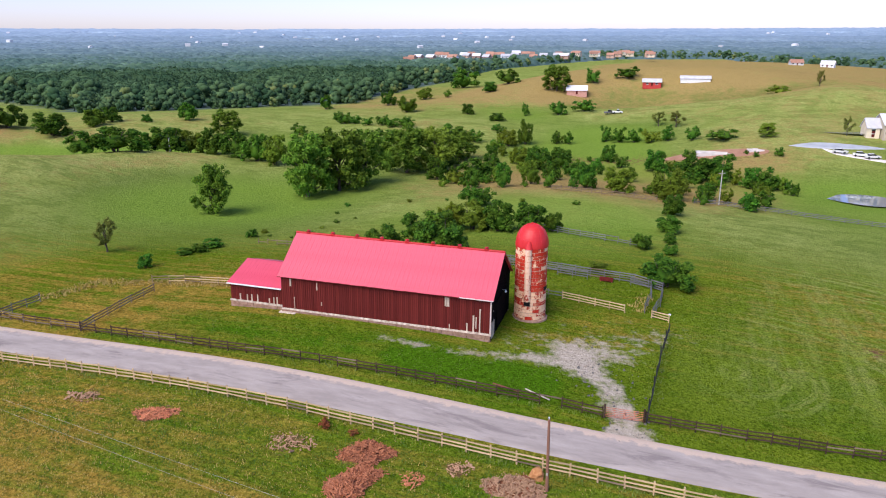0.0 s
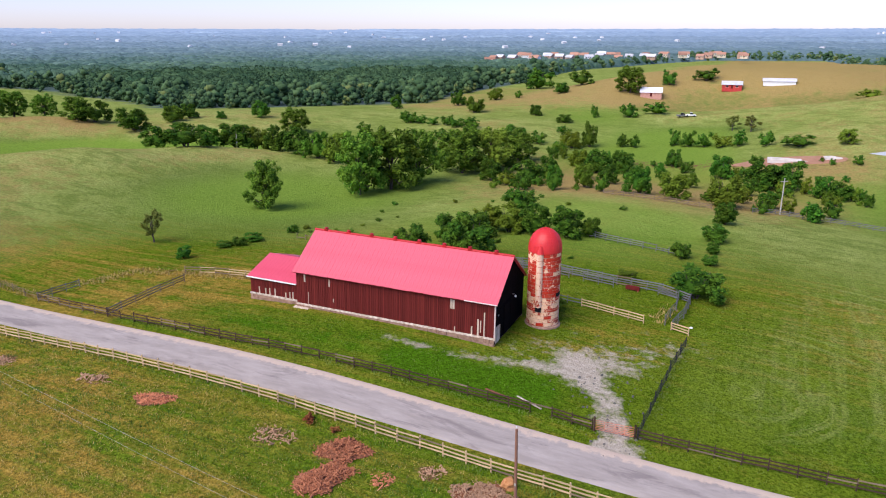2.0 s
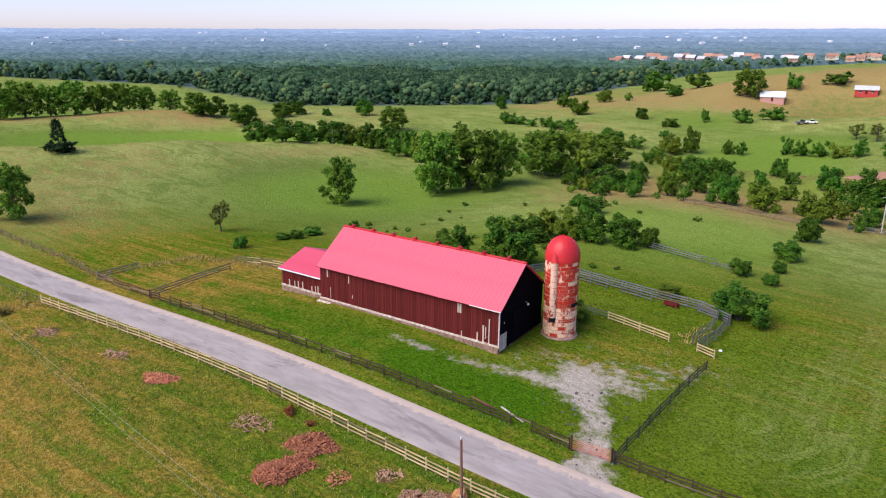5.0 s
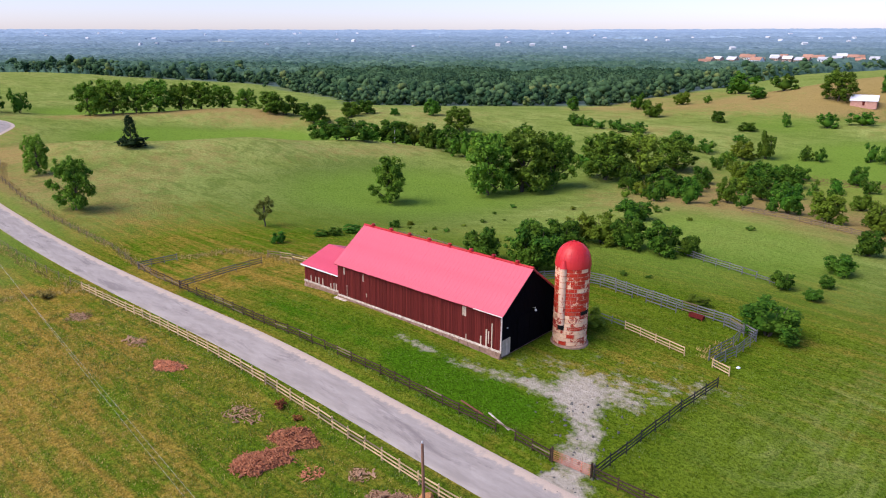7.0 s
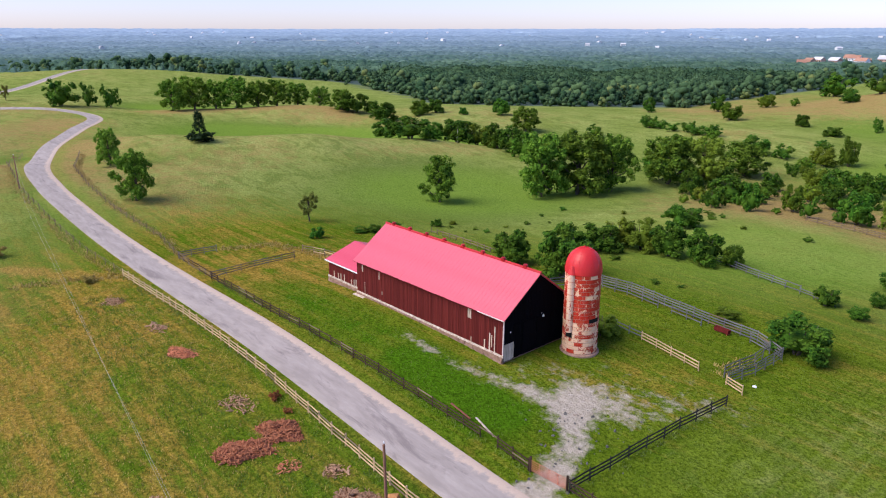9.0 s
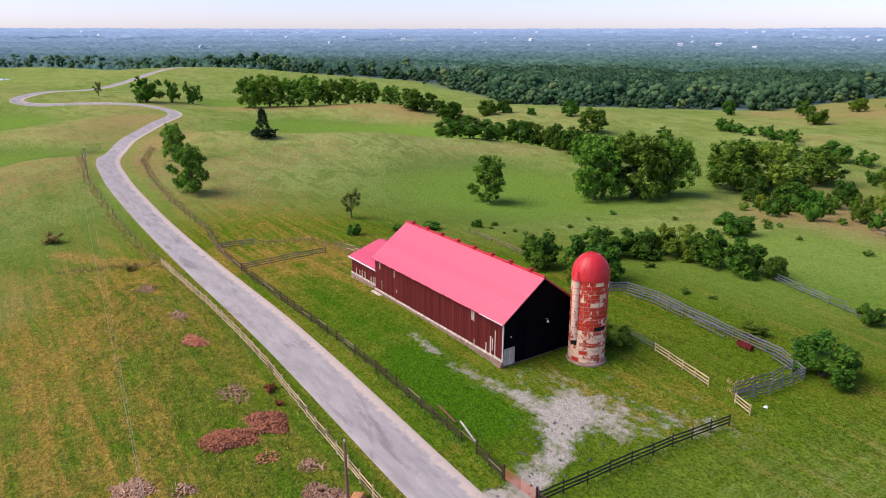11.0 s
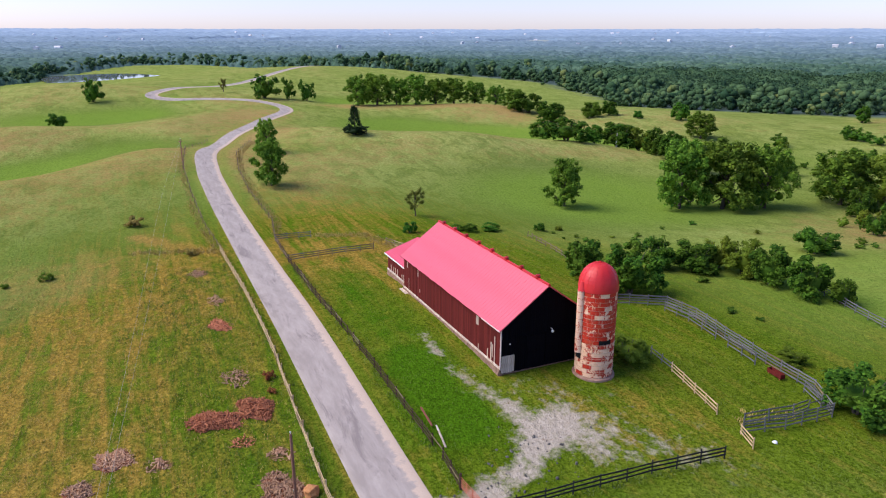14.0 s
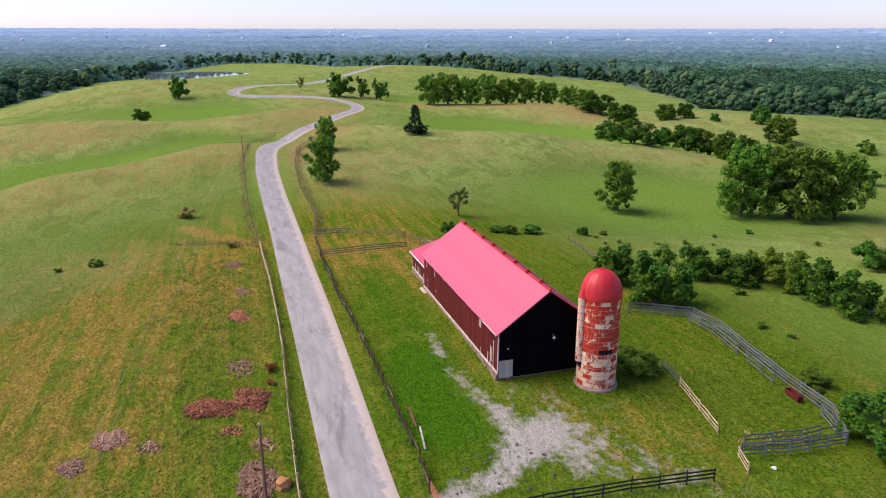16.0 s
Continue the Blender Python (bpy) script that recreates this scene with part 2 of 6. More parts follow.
def roof_material(name, base, faded, specular):
    m, nt, bsdf = nodes_of(name, 0.38, 0.0, specular)
    p = place(nt, "Object")
    f = noisy(nt, p, 0.35, 4.0, 0.6)
    runs = noisy(nt, stretch(nt, p, (2.5, 0.25, 0.25)), 1.2, 4.0, 0.65)
    col = mix(nt, ramp(nt, f, 0.35, 0.7, 0, 0.6), base, faded)
    col = mix(nt, ramp(nt, runs, 0.5, 0.78, 0, 0.35), col, (base[0] * 0.72, base[1] * 0.7, base[2] * 0.7))
    nt.links.new(col, bsdf.inputs["Base Color"])
    nt.links.new(ramp(nt, runs, 0.3, 0.7, 0.34, 0.52), bsdf.inputs["Roughness"])
    bump(nt, bsdf, f, 0.15, 0.03)
    return m


M_ROOF = roof_material("red_painted_metal", (0.62, 0.058, 0.095), (0.68, 0.095, 0.140), 0.75)
M_DOME = roof_material("red_dome_metal", (0.56, 0.020, 0.024), (0.64, 0.040, 0.042), 0.35)
M_VENT = simple("red_vent_metal", (0.36, 0.012, 0.016), (0.48, 0.022, 0.026), 3.0, 0.45)


def block_material(name, glaze, worn, threshold):
    """Glazed block whose red skin has flaked off in patches that run across the joints."""
    m, nt, bsdf = nodes_of(name, 0.55, 0.0, 0.3)
    p = place(nt)
    f = noisy(nt, p, 2.6, 6.0, 0.75)
    flake = noisy(nt, stretch(nt, p, (1.0, 1.0, 0.7)), 1.05, 5.0, 0.72, 0.5)
    info = nt.nodes.new("ShaderNodeObjectInfo")
    v = calc(nt, "ADD", ramp(nt, flake, 0.2, 0.8, 0.0, 1.0), ramp(nt, info.outputs["Random"], 0, 1, -0.16, 0.16))
    col = mix(nt, ramp(nt, v, threshold, threshold + 0.05), mix(nt, ramp(nt, f, 0.3, 0.7), glaze, tuple(0.75 * c for c in glaze)), worn)
    col = mix(nt, ramp(nt, f, 0.52, 0.66, 0, 0.5), col, (0.60, 0.20, 0.09))
    col = mix(nt, ramp(nt, noisy(nt, stretch(nt, p, (2.0, 2.0, 0.3)), 1.6, 5.0, 0.7), 0.60, 0.72, 0, 0.6), col, (0.80, 0.66, 0.52))
    nt.links.new(col, bsdf.inputs["Base Color"])
    bump(nt, bsdf, f, 0.5, 0.03)
    return m


M_BLOCK_RED = block_material("red_glazed_stave", (0.58, 0.032, 0.012), (0.86, 0.56, 0.37), 0.64)
M_BLOCK_PALE = block_material("worn_pale_stave", (0.56, 0.055, 0.024), (0.88, 0.57, 0.37), 0.36)
M_CHUTE = block_material("stained_pale_chute", (0.42, 0.050, 0.028), (0.80, 0.53, 0.38), 0.46)
M_JOINT = simple("pale_mortar", (0.72, 0.48, 0.33), (0.88, 0.68, 0.52), 2.0, 0.9)
# near-black colour stands for the unlit inside of the silo openings
M_DARK = simple("dark_opening", (0.006, 0.006, 0.006), (0.012, 0.011, 0.011), 3.0, 0.9)
M_TAN = simple("new_pine_board", (0.40, 0.265, 0.135), (0.58, 0.42, 0.24), 3.0, 0.75, grain=(0.4, 4, 4))
M_BROWN = simple("brown_creosote_board", (0.035, 0.021, 0.015), (0.085, 0.052, 0.038), 3.0, 0.85, grain=(0.4, 4, 4), specular=0.06)
M_TAR = simple("black_tarred_board", (0.010, 0.010, 0.012), (0.028, 0.026, 0.027), 3.0, 0.7, grain=(0.4, 4, 4))
M_REDWOOD = simple("red_brown_board", (0.12, 0.035, 0.022), (0.24, 0.085, 0.055), 3.0, 0.8, grain=(0.4, 4, 4))
M_GREY = simple("silvered_grey_board", (0.075, 0.074, 0.077), (0.19, 0.182, 0.185), 3.0, 0.85, grain=(0.4, 4, 4))
M_OLD = simple("weathered_brown_board", (0.11, 0.075, 0.05), (0.25, 0.175, 0.115), 3.0, 0.85, grain=(0.4, 4, 4))
M_RUST = simple("rusty_gate_steel", (0.42, 0.10, 0.05), (0.58, 0.20, 0.11), 4.0, 0.6)
M_POLE = simple("weathered_pole_wood", (0.20, 0.085, 0.055), (0.36, 0.18, 0.12), 3.0, 0.85, grain=(4, 4, 0.3))
M_PALEPOLE = simple("grey_pole_wood", (0.38, 0.34, 0.29), (0.55, 0.50, 0.44), 3.0, 0.85, grain=(4, 4, 0.3))
M_WIRE = simple("aluminium_wire", (0.26, 0.24, 0.20), (0.36, 0.33, 0.28), 3.0, 0.5, relief=0)
M_BARK = simple("bark", (0.055, 0.042, 0.032), (0.13, 0.10, 0.075), 4.0, 0.9, grain=(4, 4, 0.5), relief=0.5)
M_SNAG = simple("bleached_wood", (0.40, 0.37, 0.33), (0.6, 0.57, 0.52), 4.0, 0.9)
M_WHITE = simple("white_paint", (0.62, 0.61, 0.60), (0.78, 0.77, 0.75), 2.0, 0.6)
M_ROOFTILE = simple("brown_red_shingle", (0.30, 0.14, 0.09), (0.44, 0.24, 0.17), 1.0, 0.8)
M_GLASS = simple("dark_window_glass", (0.02, 0.022, 0.026), (0.04, 0.042, 0.048), 1.0, 0.12, relief=0, specular=0.6)
M_BRUSH = simple("dry_brush", (0.28, 0.145, 0.080), (0.56, 0.355, 0.225), 7.0, 0.95, specular=0.03, relief=0.9)
M_BRUSH_RED = simple("red_brush", (0.28, 0.085, 0.040), (0.60, 0.255, 0.140), 7.0, 0.95, specular=0.03, relief=0.9)
# brush darkened for the shade in the gaps between the sticks
M_MOUND = simple("dark_gap_brush", (0.12, 0.045, 0.025), (0.34, 0.14, 0.08), 6.0, 0.95, specular=0.03, relief=0.9)
M_STRAW = simple("dry_weed", (0.36, 0.25, 0.075), (0.52, 0.38, 0.13), 5.0, 0.9)
M_STONES = simple("field_stone", (0.08, 0.07, 0.065), (0.22, 0.20, 0.18), 5.0, 0.9)
M_LEAF = leaf_material("oak_leaf", (0.045, 0.120, 0.013), (0.190, 0.322, 0.034), (0.255, 0.318, 0.036), 0.30)
M_BUSH = leaf_material("bush_leaf", (0.018, 0.072, 0.009), (0.098, 0.215, 0.020), (0.205, 0.236, 0.022), 0.22)
M_THIN = leaf_material("sparse_leaf", (0.085, 0.098, 0.016), (0.185, 0.190, 0.040), (0.21, 0.175, 0.040), 0.3)
M_DRY = leaf_material("dry_leaf", (0.20, 0.16, 0.035), (0.42, 0.34, 0.09), (0.36, 0.24, 0.07), 0.3)
M_RUSTY = leaf_material("dock_leaf", (0.16, 0.045, 0.018), (0.36, 0.13, 0.05), (0.26, 0.16, 0.05), 0.2)
M_CEDAR = leaf_material("cedar_leaf", (0.010, 0.024, 0.009), (0.028, 0.055, 0.018), (0.03, 0.05, 0.02), 0.1)


def canopy_material(name, dark, light, sere, patch, grain):
    """Foliage of closed woods: each crown has its tone, groves differ, leaves speckle."""
    m, nt, bsdf = nodes_of(name, 0.9, 0.0, 0.03)
    p = place(nt)
    tone = attribute(nt, "tone")
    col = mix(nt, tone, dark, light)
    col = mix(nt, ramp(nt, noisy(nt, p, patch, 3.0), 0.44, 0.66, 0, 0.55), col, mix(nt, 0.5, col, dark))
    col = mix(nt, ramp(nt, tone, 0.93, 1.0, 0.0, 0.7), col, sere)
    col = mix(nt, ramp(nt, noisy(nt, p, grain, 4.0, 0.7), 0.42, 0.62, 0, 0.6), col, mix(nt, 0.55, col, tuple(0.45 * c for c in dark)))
    nt.links.new(col, bsdf.inputs["Base Color"])
    return m


M_FOREST = canopy_material("wood_leaf", (0.030, 0.068, 0.032), (0.104, 0.170, 0.070), (0.180, 0.200, 0.060), 0.012, 0.9)


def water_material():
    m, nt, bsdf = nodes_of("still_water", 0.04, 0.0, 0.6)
    # pale base colour makes up for sky reflection that is too weak
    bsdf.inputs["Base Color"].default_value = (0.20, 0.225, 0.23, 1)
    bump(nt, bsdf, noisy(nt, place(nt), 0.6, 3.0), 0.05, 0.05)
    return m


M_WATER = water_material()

# rolling ground: hills and hollows as x, y, height, radius
HILLS_NEAR = [
    (-20, 80, 0.6, 38), (-50, 54, 3.5, 38), (-40, 120, 0.9, 38), (0, 40, -2.1, 38), (-81, 94, 1.1, 38), (-4, 134, -0.0, 38),
    (40, 90, 1.4, 39), (-86, 30, -1.6, 38), (-41, 160, 2.0, 38), (-50, 0, -1.7, 38), (0, 0, 1.4, 38), (-101, 143, -4.3, 38),
    (-127, 70, 0.4, 38), (-12, 188, 1.2, 38), (60, 180, -2.5, 44), (-85, 210, -2.0, 38), (-130, 200, 0.1, 38), (-140, -40, 7.0, 42),
    (51, 223, -1.4, 8), (-26, 78, 0.4, 10), (-45, 78, 0.4, 10), (-150, 10, 2.5, 16),
]
HILLS_MIDDLE = [
    (-177, 108, 7.7, 48), (-175, 20, 8, 38), (-6, 255, -6.6, 38), (60, 240, -4.3, 38), (-185, -30, -9.9, 38), (-215, 30, -13.9, 38),
    (-203, 193, -0.4, 41), (31, 280, 9.2, 38), (-167, 243, -2.7, 38), (-230, -12, 15, 38), (-250, 62, 5.7, 38), (-208, 264, 5, 42),
    (-27, 356, -6.4, 52), (100, 330, 2.6, 58), (-120, 356, 4.2, 56), (-176, 345, -1.1, 51), (-13, 417, 10.4, 53), (60, 420, 16.1, 58),
    (-62, 432, 9.1, 42), (-242, 150, -5.8, 25),
]
HILLS_BEYOND = [
    (-228, 184, -4.5, 20), (-200, 138, -4.4, 22), (-190, 170, -0.5, 20), (-20, 392, -8.9, 22), (30, 392, -7.2, 24), (80, 405, -8.7, 26),
    (-20, 355, 2.4, 22), (30, 350, 2.9, 25), (75, 362, 7.9, 25), (40, 690, 16.7, 150), (-182, 8, -4, 20), (-245, 12, 1.2, 18),
    (-190, -40, -5.2, 30),
]
HILLS_FAR = [
    (-270, 20, -2.5, 38), (-268, 195, 6.1, 52), (-334, 125, 6.1, 51), (-330, -50, 5, 57), (-360, 55, 3.2, 53), (-300, 300, 0.3, 68),
    (-376, 191, 0.8, 63), (-400, -20, 17.1, 61), (-420, 300, -3.4, 87), (-480, 120, 3.1, 83), (-600, 190, 11.1, 115), (-800, 240, 2.2, 193),
    (-780, 30, -7.1, 90), (-450, -60, -11, 70), (-350, -110, -15.5, 60),
]
# long ridges and troughs as x, y, x, y, height, width
RIDGES_NEAR = [
    (-195, 108, -176, 145, 3.7, 15), (-176, 145, -170, 190, 1.8, 15), (-170, 195, -128, 200, 1.1, 14), (-215, 135, -205, 175, 1, 16), (-203, 185, -180, 215, -4.3, 12),
    (-300, 125, -290, 160, -1.5, 16), (-288, 165, -262, 205, 1.8, 15), (-330, 150, -310, 190, -4.4, 18), (-245, 225, -290, 235, -2.2, 16), (-176, 46, -156, 14, 4.6, 15),
    (-155, 10, -140, -40, -3.8, 18), (-215, 55, -195, 0, 3.3, 18), (-190, -10, -200, -60, -5.3, 22),
]
RIDGES_FAR = [
    (-262, 62, -262, 28, 1.9, 15), (-270, 15, -290, -40, -1.2, 20), (-305, 45, -320, -20, -1.9, 18), (-370, 40, -400, -15, 0.3, 26), (-410, -30, -440, -80, 1, 30),
    (-238, 52, -235, 16, 4.7, 15), (-40, 345, 10, 352, 1.2, 16), (20, 352, 80, 372, -1.1, 18), (-40, 378, 40, 385, -2.4, 14), (-110, 300, -60, 310, 1.2, 16),
    (-480, 40, -500, -30, 3.5, 40),
]


def ground(x, y):
    """Height of the land."""
    x, y = np.asarray(x, float), np.asarray(y, float)
    z = np.zeros(np.broadcast(x, y).shape)
    for cx, cy, a, s in HILLS_NEAR + HILLS_MIDDLE + HILLS_BEYOND + HILLS_FAR:
        z = z + a * np.exp(-((x - cx) ** 2 + (y - cy) ** 2) / (2 * s * s))
    for ax, ay, bx, by, a, s in RIDGES_NEAR + RIDGES_FAR:
        dx, dy = bx - ax, by - ay
        t = np.clip(((x - ax) * dx + (y - ay) * dy) / (dx * dx + dy * dy), 0, 1)
        z = z + a * np.exp(-((x - ax - t * dx) ** 2 + (y - ay - t * dy) ** 2) / (2 * s * s))
    return z + 65 * np.clip((np.hypot(x, y) - 1500) / 3200, 0, 1) ** 1.3


def gz(x, y):
    return float(ground(x, y))


# ---- mesh helpers ----
def mesh_arrays(name, verts, quads, material, smooth=False):
    """A mesh from numpy arrays; quads is (n, 3) or (n, 4)."""
    verts, quads = np.asarray(verts, np.float32), np.asarray(quads, np.int32)
    me = bpy.data.meshes.new(name)
    n, k = quads.shape
    me.vertices.add(len(verts))
    me.vertices.foreach_set("co", verts.ravel())
    me.loops.add(n * k)
    me.loops.foreach_set("vertex_index", quads.ravel())
    me.polygons.add(n)
    me.polygons.foreach_set("loop_start", np.arange(0, n * k, k, dtype=np.int32))
    me.materials.append(material)
    me.update(calc_edges=True)
    if smooth:
        me.shade_smooth()
    return me


def part(name, data, material, parent, label=""):
    """Links a bmesh or a mesh as one object under a thing or a part."""
    if isinstance(data, bmesh.types.BMesh):
        me = bpy.data.meshes.new(name)
        data.to_mesh(me)
        data.free()
        me.materials.append(material)
    else:
        me = data
    ob = new(name, me)
    ob.parent = parent
    if label:
        tagged(ob, label)
    return ob


def thing(name, m, label, category, group="", kind="", data=None):
    ob = new(name, data)
    ob.matrix_world = m
    return tagged(ob, label, category, group, kind)


def box(bm, lo, hi, m=None):
    """Adds a box from corner lo to corner hi, moved by m."""
    c = [Vector((x, y, z)) for z in (lo[2], hi[2]) for y in (lo[1], hi[1]) for x in (lo[0], hi[0])]
    v = [bm.verts.new(m @ p if m else p) for p in c]
    for f in ((0, 2, 3, 1), (4, 5, 7, 6), (0, 1, 5, 4), (2, 6, 7, 3), (0, 4, 6, 2), (1, 3, 7, 5)):
        bm.faces.new([v[i] for i in f])
    return v


def boxes(*pairs, bevel=0.0):
    bm = bmesh.new()
    for lo, hi in pairs:
        box(bm, lo, hi)
    if bevel:
        bmesh.ops.bevel(bm, geom=bm.edges[:], offset=bevel, segments=1, affect="EDGES")
    return bm


def tube(bm, path, radii, sides=8, cap=True):
    """A tube along path with a radius at each point."""
    rings = []
    for i, p in enumerate(path):
        p = Vector(p)
        d = (Vector(path[min(i + 1, len(path) - 1)]) - Vector(path[max(i - 1, 0)])).normalized()
        a = d.orthogonal().normalized()
        b = d.cross(a)
        rings.append([bm.verts.new(p + radii[i] * (math.cos(2 * math.pi * k / sides) * a + math.sin(2 * math.pi * k / sides) * b)) for k in range(sides)])
    for r0, r1 in zip(rings, rings[1:]):
        for k in range(sides):
            bm.faces.new((r0[k], r0[(k + 1) % sides], r1[(k + 1) % sides], r1[k]))
    if cap:
        bm.faces.new(rings[0][::-1])
        bm.faces.new(rings[-1])


def lathe(bm, profile, sides=32, cap=False):
    rings = [[bm.verts.new((r * math.cos(2 * math.pi * k / sides), r * math.sin(2 * math.pi * k / sides), z)) for k in range(sides)] for r, z in profile]
    for r0, r1 in zip(rings, rings[1:]):
        for k in range(sides):
            bm.faces.new((r0[k], r0[(k + 1) % sides], r1[(k + 1) % sides], r1[k]))
    if cap:
        bm.faces.new(rings[-1])
    return rings


# ---- the land ----
def spread(lo, hi, step, far_lo, far_hi, growth):
    """Even steps from lo to hi, then growing ones out to far_lo and far_hi."""
    mid = list(np.arange(lo, hi + step / 2, step))
    left, right, s = [lo], [mid[-1]], step
    while left[-1] > far_lo:
        s = min(s * growth, 90)
        left.append(left[-1] - s)
    s = step
    while right[-1] < far_hi:
        s = min(s * growth, 90)
        right.append(right[-1] + s)
    return np.array(left[:0:-1] + mid + right[1:])


def bend(points, n):
    """A smooth curve through points, n samples between two."""
    p = [np.array(points[0]) * 2 - np.array(points[1])] + [np.array(q, float) for q in points] + [np.array(points[-1]) * 2 - np.array(points[-2])]
    out = []
    for a, b, c, d in zip(p, p[1:], p[2:], p[3:]):
        for t in np.arange(n) / n:
            out.append(0.5 * (2 * b + (c - a) * t + (2 * a - 5 * b + 4 * c - d) * t * t + (3 * b - a - 3 * c + d) * t ** 3))
    out.append(p[-2])
    return np.array(out)


def near_line(x, y, points):
    """Distance of each point from a polyline."""
    best = np.full(np.shape(x), 1e9)
    for (ax, ay), (bx, by) in zip(points, points[1:]):
        dx, dy = bx - ax, by - ay
        t = np.clip(((x - ax) * dx + (y - ay) * dy) / (dx * dx + dy * dy), 0, 1)
        best = np.minimum(best, np.hypot(x - ax - t * dx, y - ay - t * dy))
    return best


ROAD = [(140, 66), (80, 64.6), (40, 63.6), (10, 63.0), (-20, 62.7), (-60, 62.6), (-95, 62.7), (-127, 62.2), (-149, 62.4), (-172, 65), (-213, 77),
        (-252, 95), (-278, 109), (-298, 110), (-314, 100), (-324, 82), (-330, 64), (-342, 56), (-365, 66), (-431, 101), (-530, 152), (-609, 191), (-680, 225)]
ROAD_LINE = bend(ROAD, 8)

PATCHES = [(-48.4, 53.4, 2.2), (-58.0, 54.0, 2.0), (-72.8, 52.8, 2.2), (-33.0, 53.4, 2.4), (-25.4, 54.4, 2.6), (-24.8, 49.4, 2.2), (-11.0, 54.4, 2.6),
           (-22.2, 40.6, 2.2), (-18.5, 37.7, 1.6), (-19.6, 44.1, 1.4), (-16.4, 54.9, 1.6), (-19.6, 52.2, 1.3)]


def blob(x, y, cx, cy, r):
    return np.exp(-(((x - cx) ** 2 + (y - cy) ** 2) / (r * r)))


def soft_box(x, y, x0, x1, y0, y1, s):
    f = lambda v, a, b: 0.25 * (1 + np.tanh((v - a) / s / 2)) * (1 - np.tanh((v - b) / s / 2))
    return f(x, x0, x1) * f(y, y0, y1)


def crest_of(x, y):
    """How far the land stands above its surroundings."""
    out = 0
    for k in (22, 48):
        out = out + 0.5 * (ground(x, y) - 0.25 * (ground(x + k, y) + ground(x - k, y) + ground(x, y + k) + ground(x, y - k)))
    return out


def dryness(x, y):
    d = 0.22 - 0.28 * soft_box(x, y, -60, 3, 69, 125, 3) + np.clip(0.26 * crest_of(x, y), -0.2, 0.24) + 0.04 * np.clip((near_line(x, y, [(-30, 75), (-10, 75)]) - 60) / 40, 0, 1)
    d = d + 0.55 * soft_box(x, y, -95, 20, 8, 54, 5) * (1 - 0.7 * soft_box(x, y, -52, -5, 42, 60, 4))
    d = d + 0.10 * soft_box(x, y, -330, -95, -60, 62, 12)
    for line in ([(-87, 67.8), (-71.4, 66.8)], [(-76, 86.1), (-70.5, 87.6), (-57.4, 88.2)], [(-71.7, 67.3), (-72.3, 83)], [(-83, 57.2), (-92, 50), (-100, 44)]):
        d = d + 0.8 * np.clip(1.2 - near_line(x, y, line) / 2.2, 0, 1)
    d = d + 0.42 * soft_box(x, y, -70, -52, 71, 92, 3) + 0.28 * soft_box(x, y, -85, -72, 68.5, 86, 1.5)
    d = d + 0.24 * soft_box(x, y, -150, -84, 69, 92, 6)
    d = d + 0.85 * soft_box(x, y, -300, -140, 64, 112, 9) * np.exp(-near_line(x, y, ROAD_LINE[::6]) / 24)
    d = d + 0.72 * soft_box(x, y, -72, 260, 362, 1300, 4) + 0.62 * soft_box(x, y, -190, -66, 345, 520, 9)
    d = d - 0.5 * soft_box(x, y, -200, -110, 520, 640, 12)
    d = d + 0.45 * soft_box(x, y, -45, 40, 240, 262, 5)
    d = d + 0.12 * soft_box(x, y, -90, -25, 150, 190, 7)
    d = d + 0.36 * soft_box(x, y, -55, 30, 190, 250, 6) + 0.48 * soft_box(x, y, -80, 34, 182, 262, 7)
    d = d + 0.3 * blob(x, y, -235, 196, 30) + 0.65 * np.clip(1.2 - near_line(x, y, [(-298, 135), (-284, 172), (-262, 204), (-250, 208)]) / 9, 0, 1) + 0.2 * soft_box(x, y, -330, -130, -60, 62, 8) * np.clip(0.30 * crest_of(x, y), 0, 0.5)
    d = d + 0.30 * blob(x, y, -8, 88, 8) + 0.2 * blob(x, y, -3, 93, 6) + 0.25 * blob(x, y, 24, 112, 12) + 0.2 * blob(x, y, 27, 100, 6)
    d = d - 0.16 * soft_box(x, y, 2, 120, 66, 175, 4)
    return d


# edge of the open land by bearing (degrees left of north), seen from the yard
EDGE = [(-30, 900), (-12, 1000), (-8, 960), (-4, 1310), (3.3, 1260), (7.4, 1065), (11.5, 790), (14.7, 567), (20, 463), (23, 380), (30, 385), (38, 378), (45, 396), (47, 460), (54.8, 586), (65, 604), (71, 660), (77, 790), (84, 1000), (88, 1010), (93, 820), (98, 560), (105, 420), (125, 380)]


DRIVE = [(-1.9, 64), (-2.2, 69), (-4.4, 74), (-7.5, 78.5), (-9.5, 82)]
DRIVE_BRANCH = [(-8, 79.5), (-14, 78.2), (-19, 76.8), (-25, 76.2), (-33, 75.8)]

xs, ys = spread(-92, 30, 0.8, -4800, 1500, 1.045), spread(30, 120, 0.8, -1400, 4900, 1.045)
gx, gy = np.meshgrid(xs, ys)
gheight = ground(gx, gy)
idx = np.arange(gx.size).reshape(gx.shape)
quads = np.stack([idx[:-1, :-1], idx[:-1, 1:], idx[1:, 1:], idx[1:, :-1]], -1).reshape(-1, 4)
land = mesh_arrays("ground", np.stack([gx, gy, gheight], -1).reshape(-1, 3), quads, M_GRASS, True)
d_drive = near_line(gx, gy, DRIVE)
gravel = np.clip(1.2 - d_drive / 2.3, 0, 1) + 0.60 * blob(gx, gy, -9.2, 80.8, 3.6) + 0.36 * blob(gx, gy, -5.5, 83, 3.4) + 0.62 * np.clip(1.1 - near_line(gx, gy, DRIVE_BRANCH) / 1.5, 0, 1)
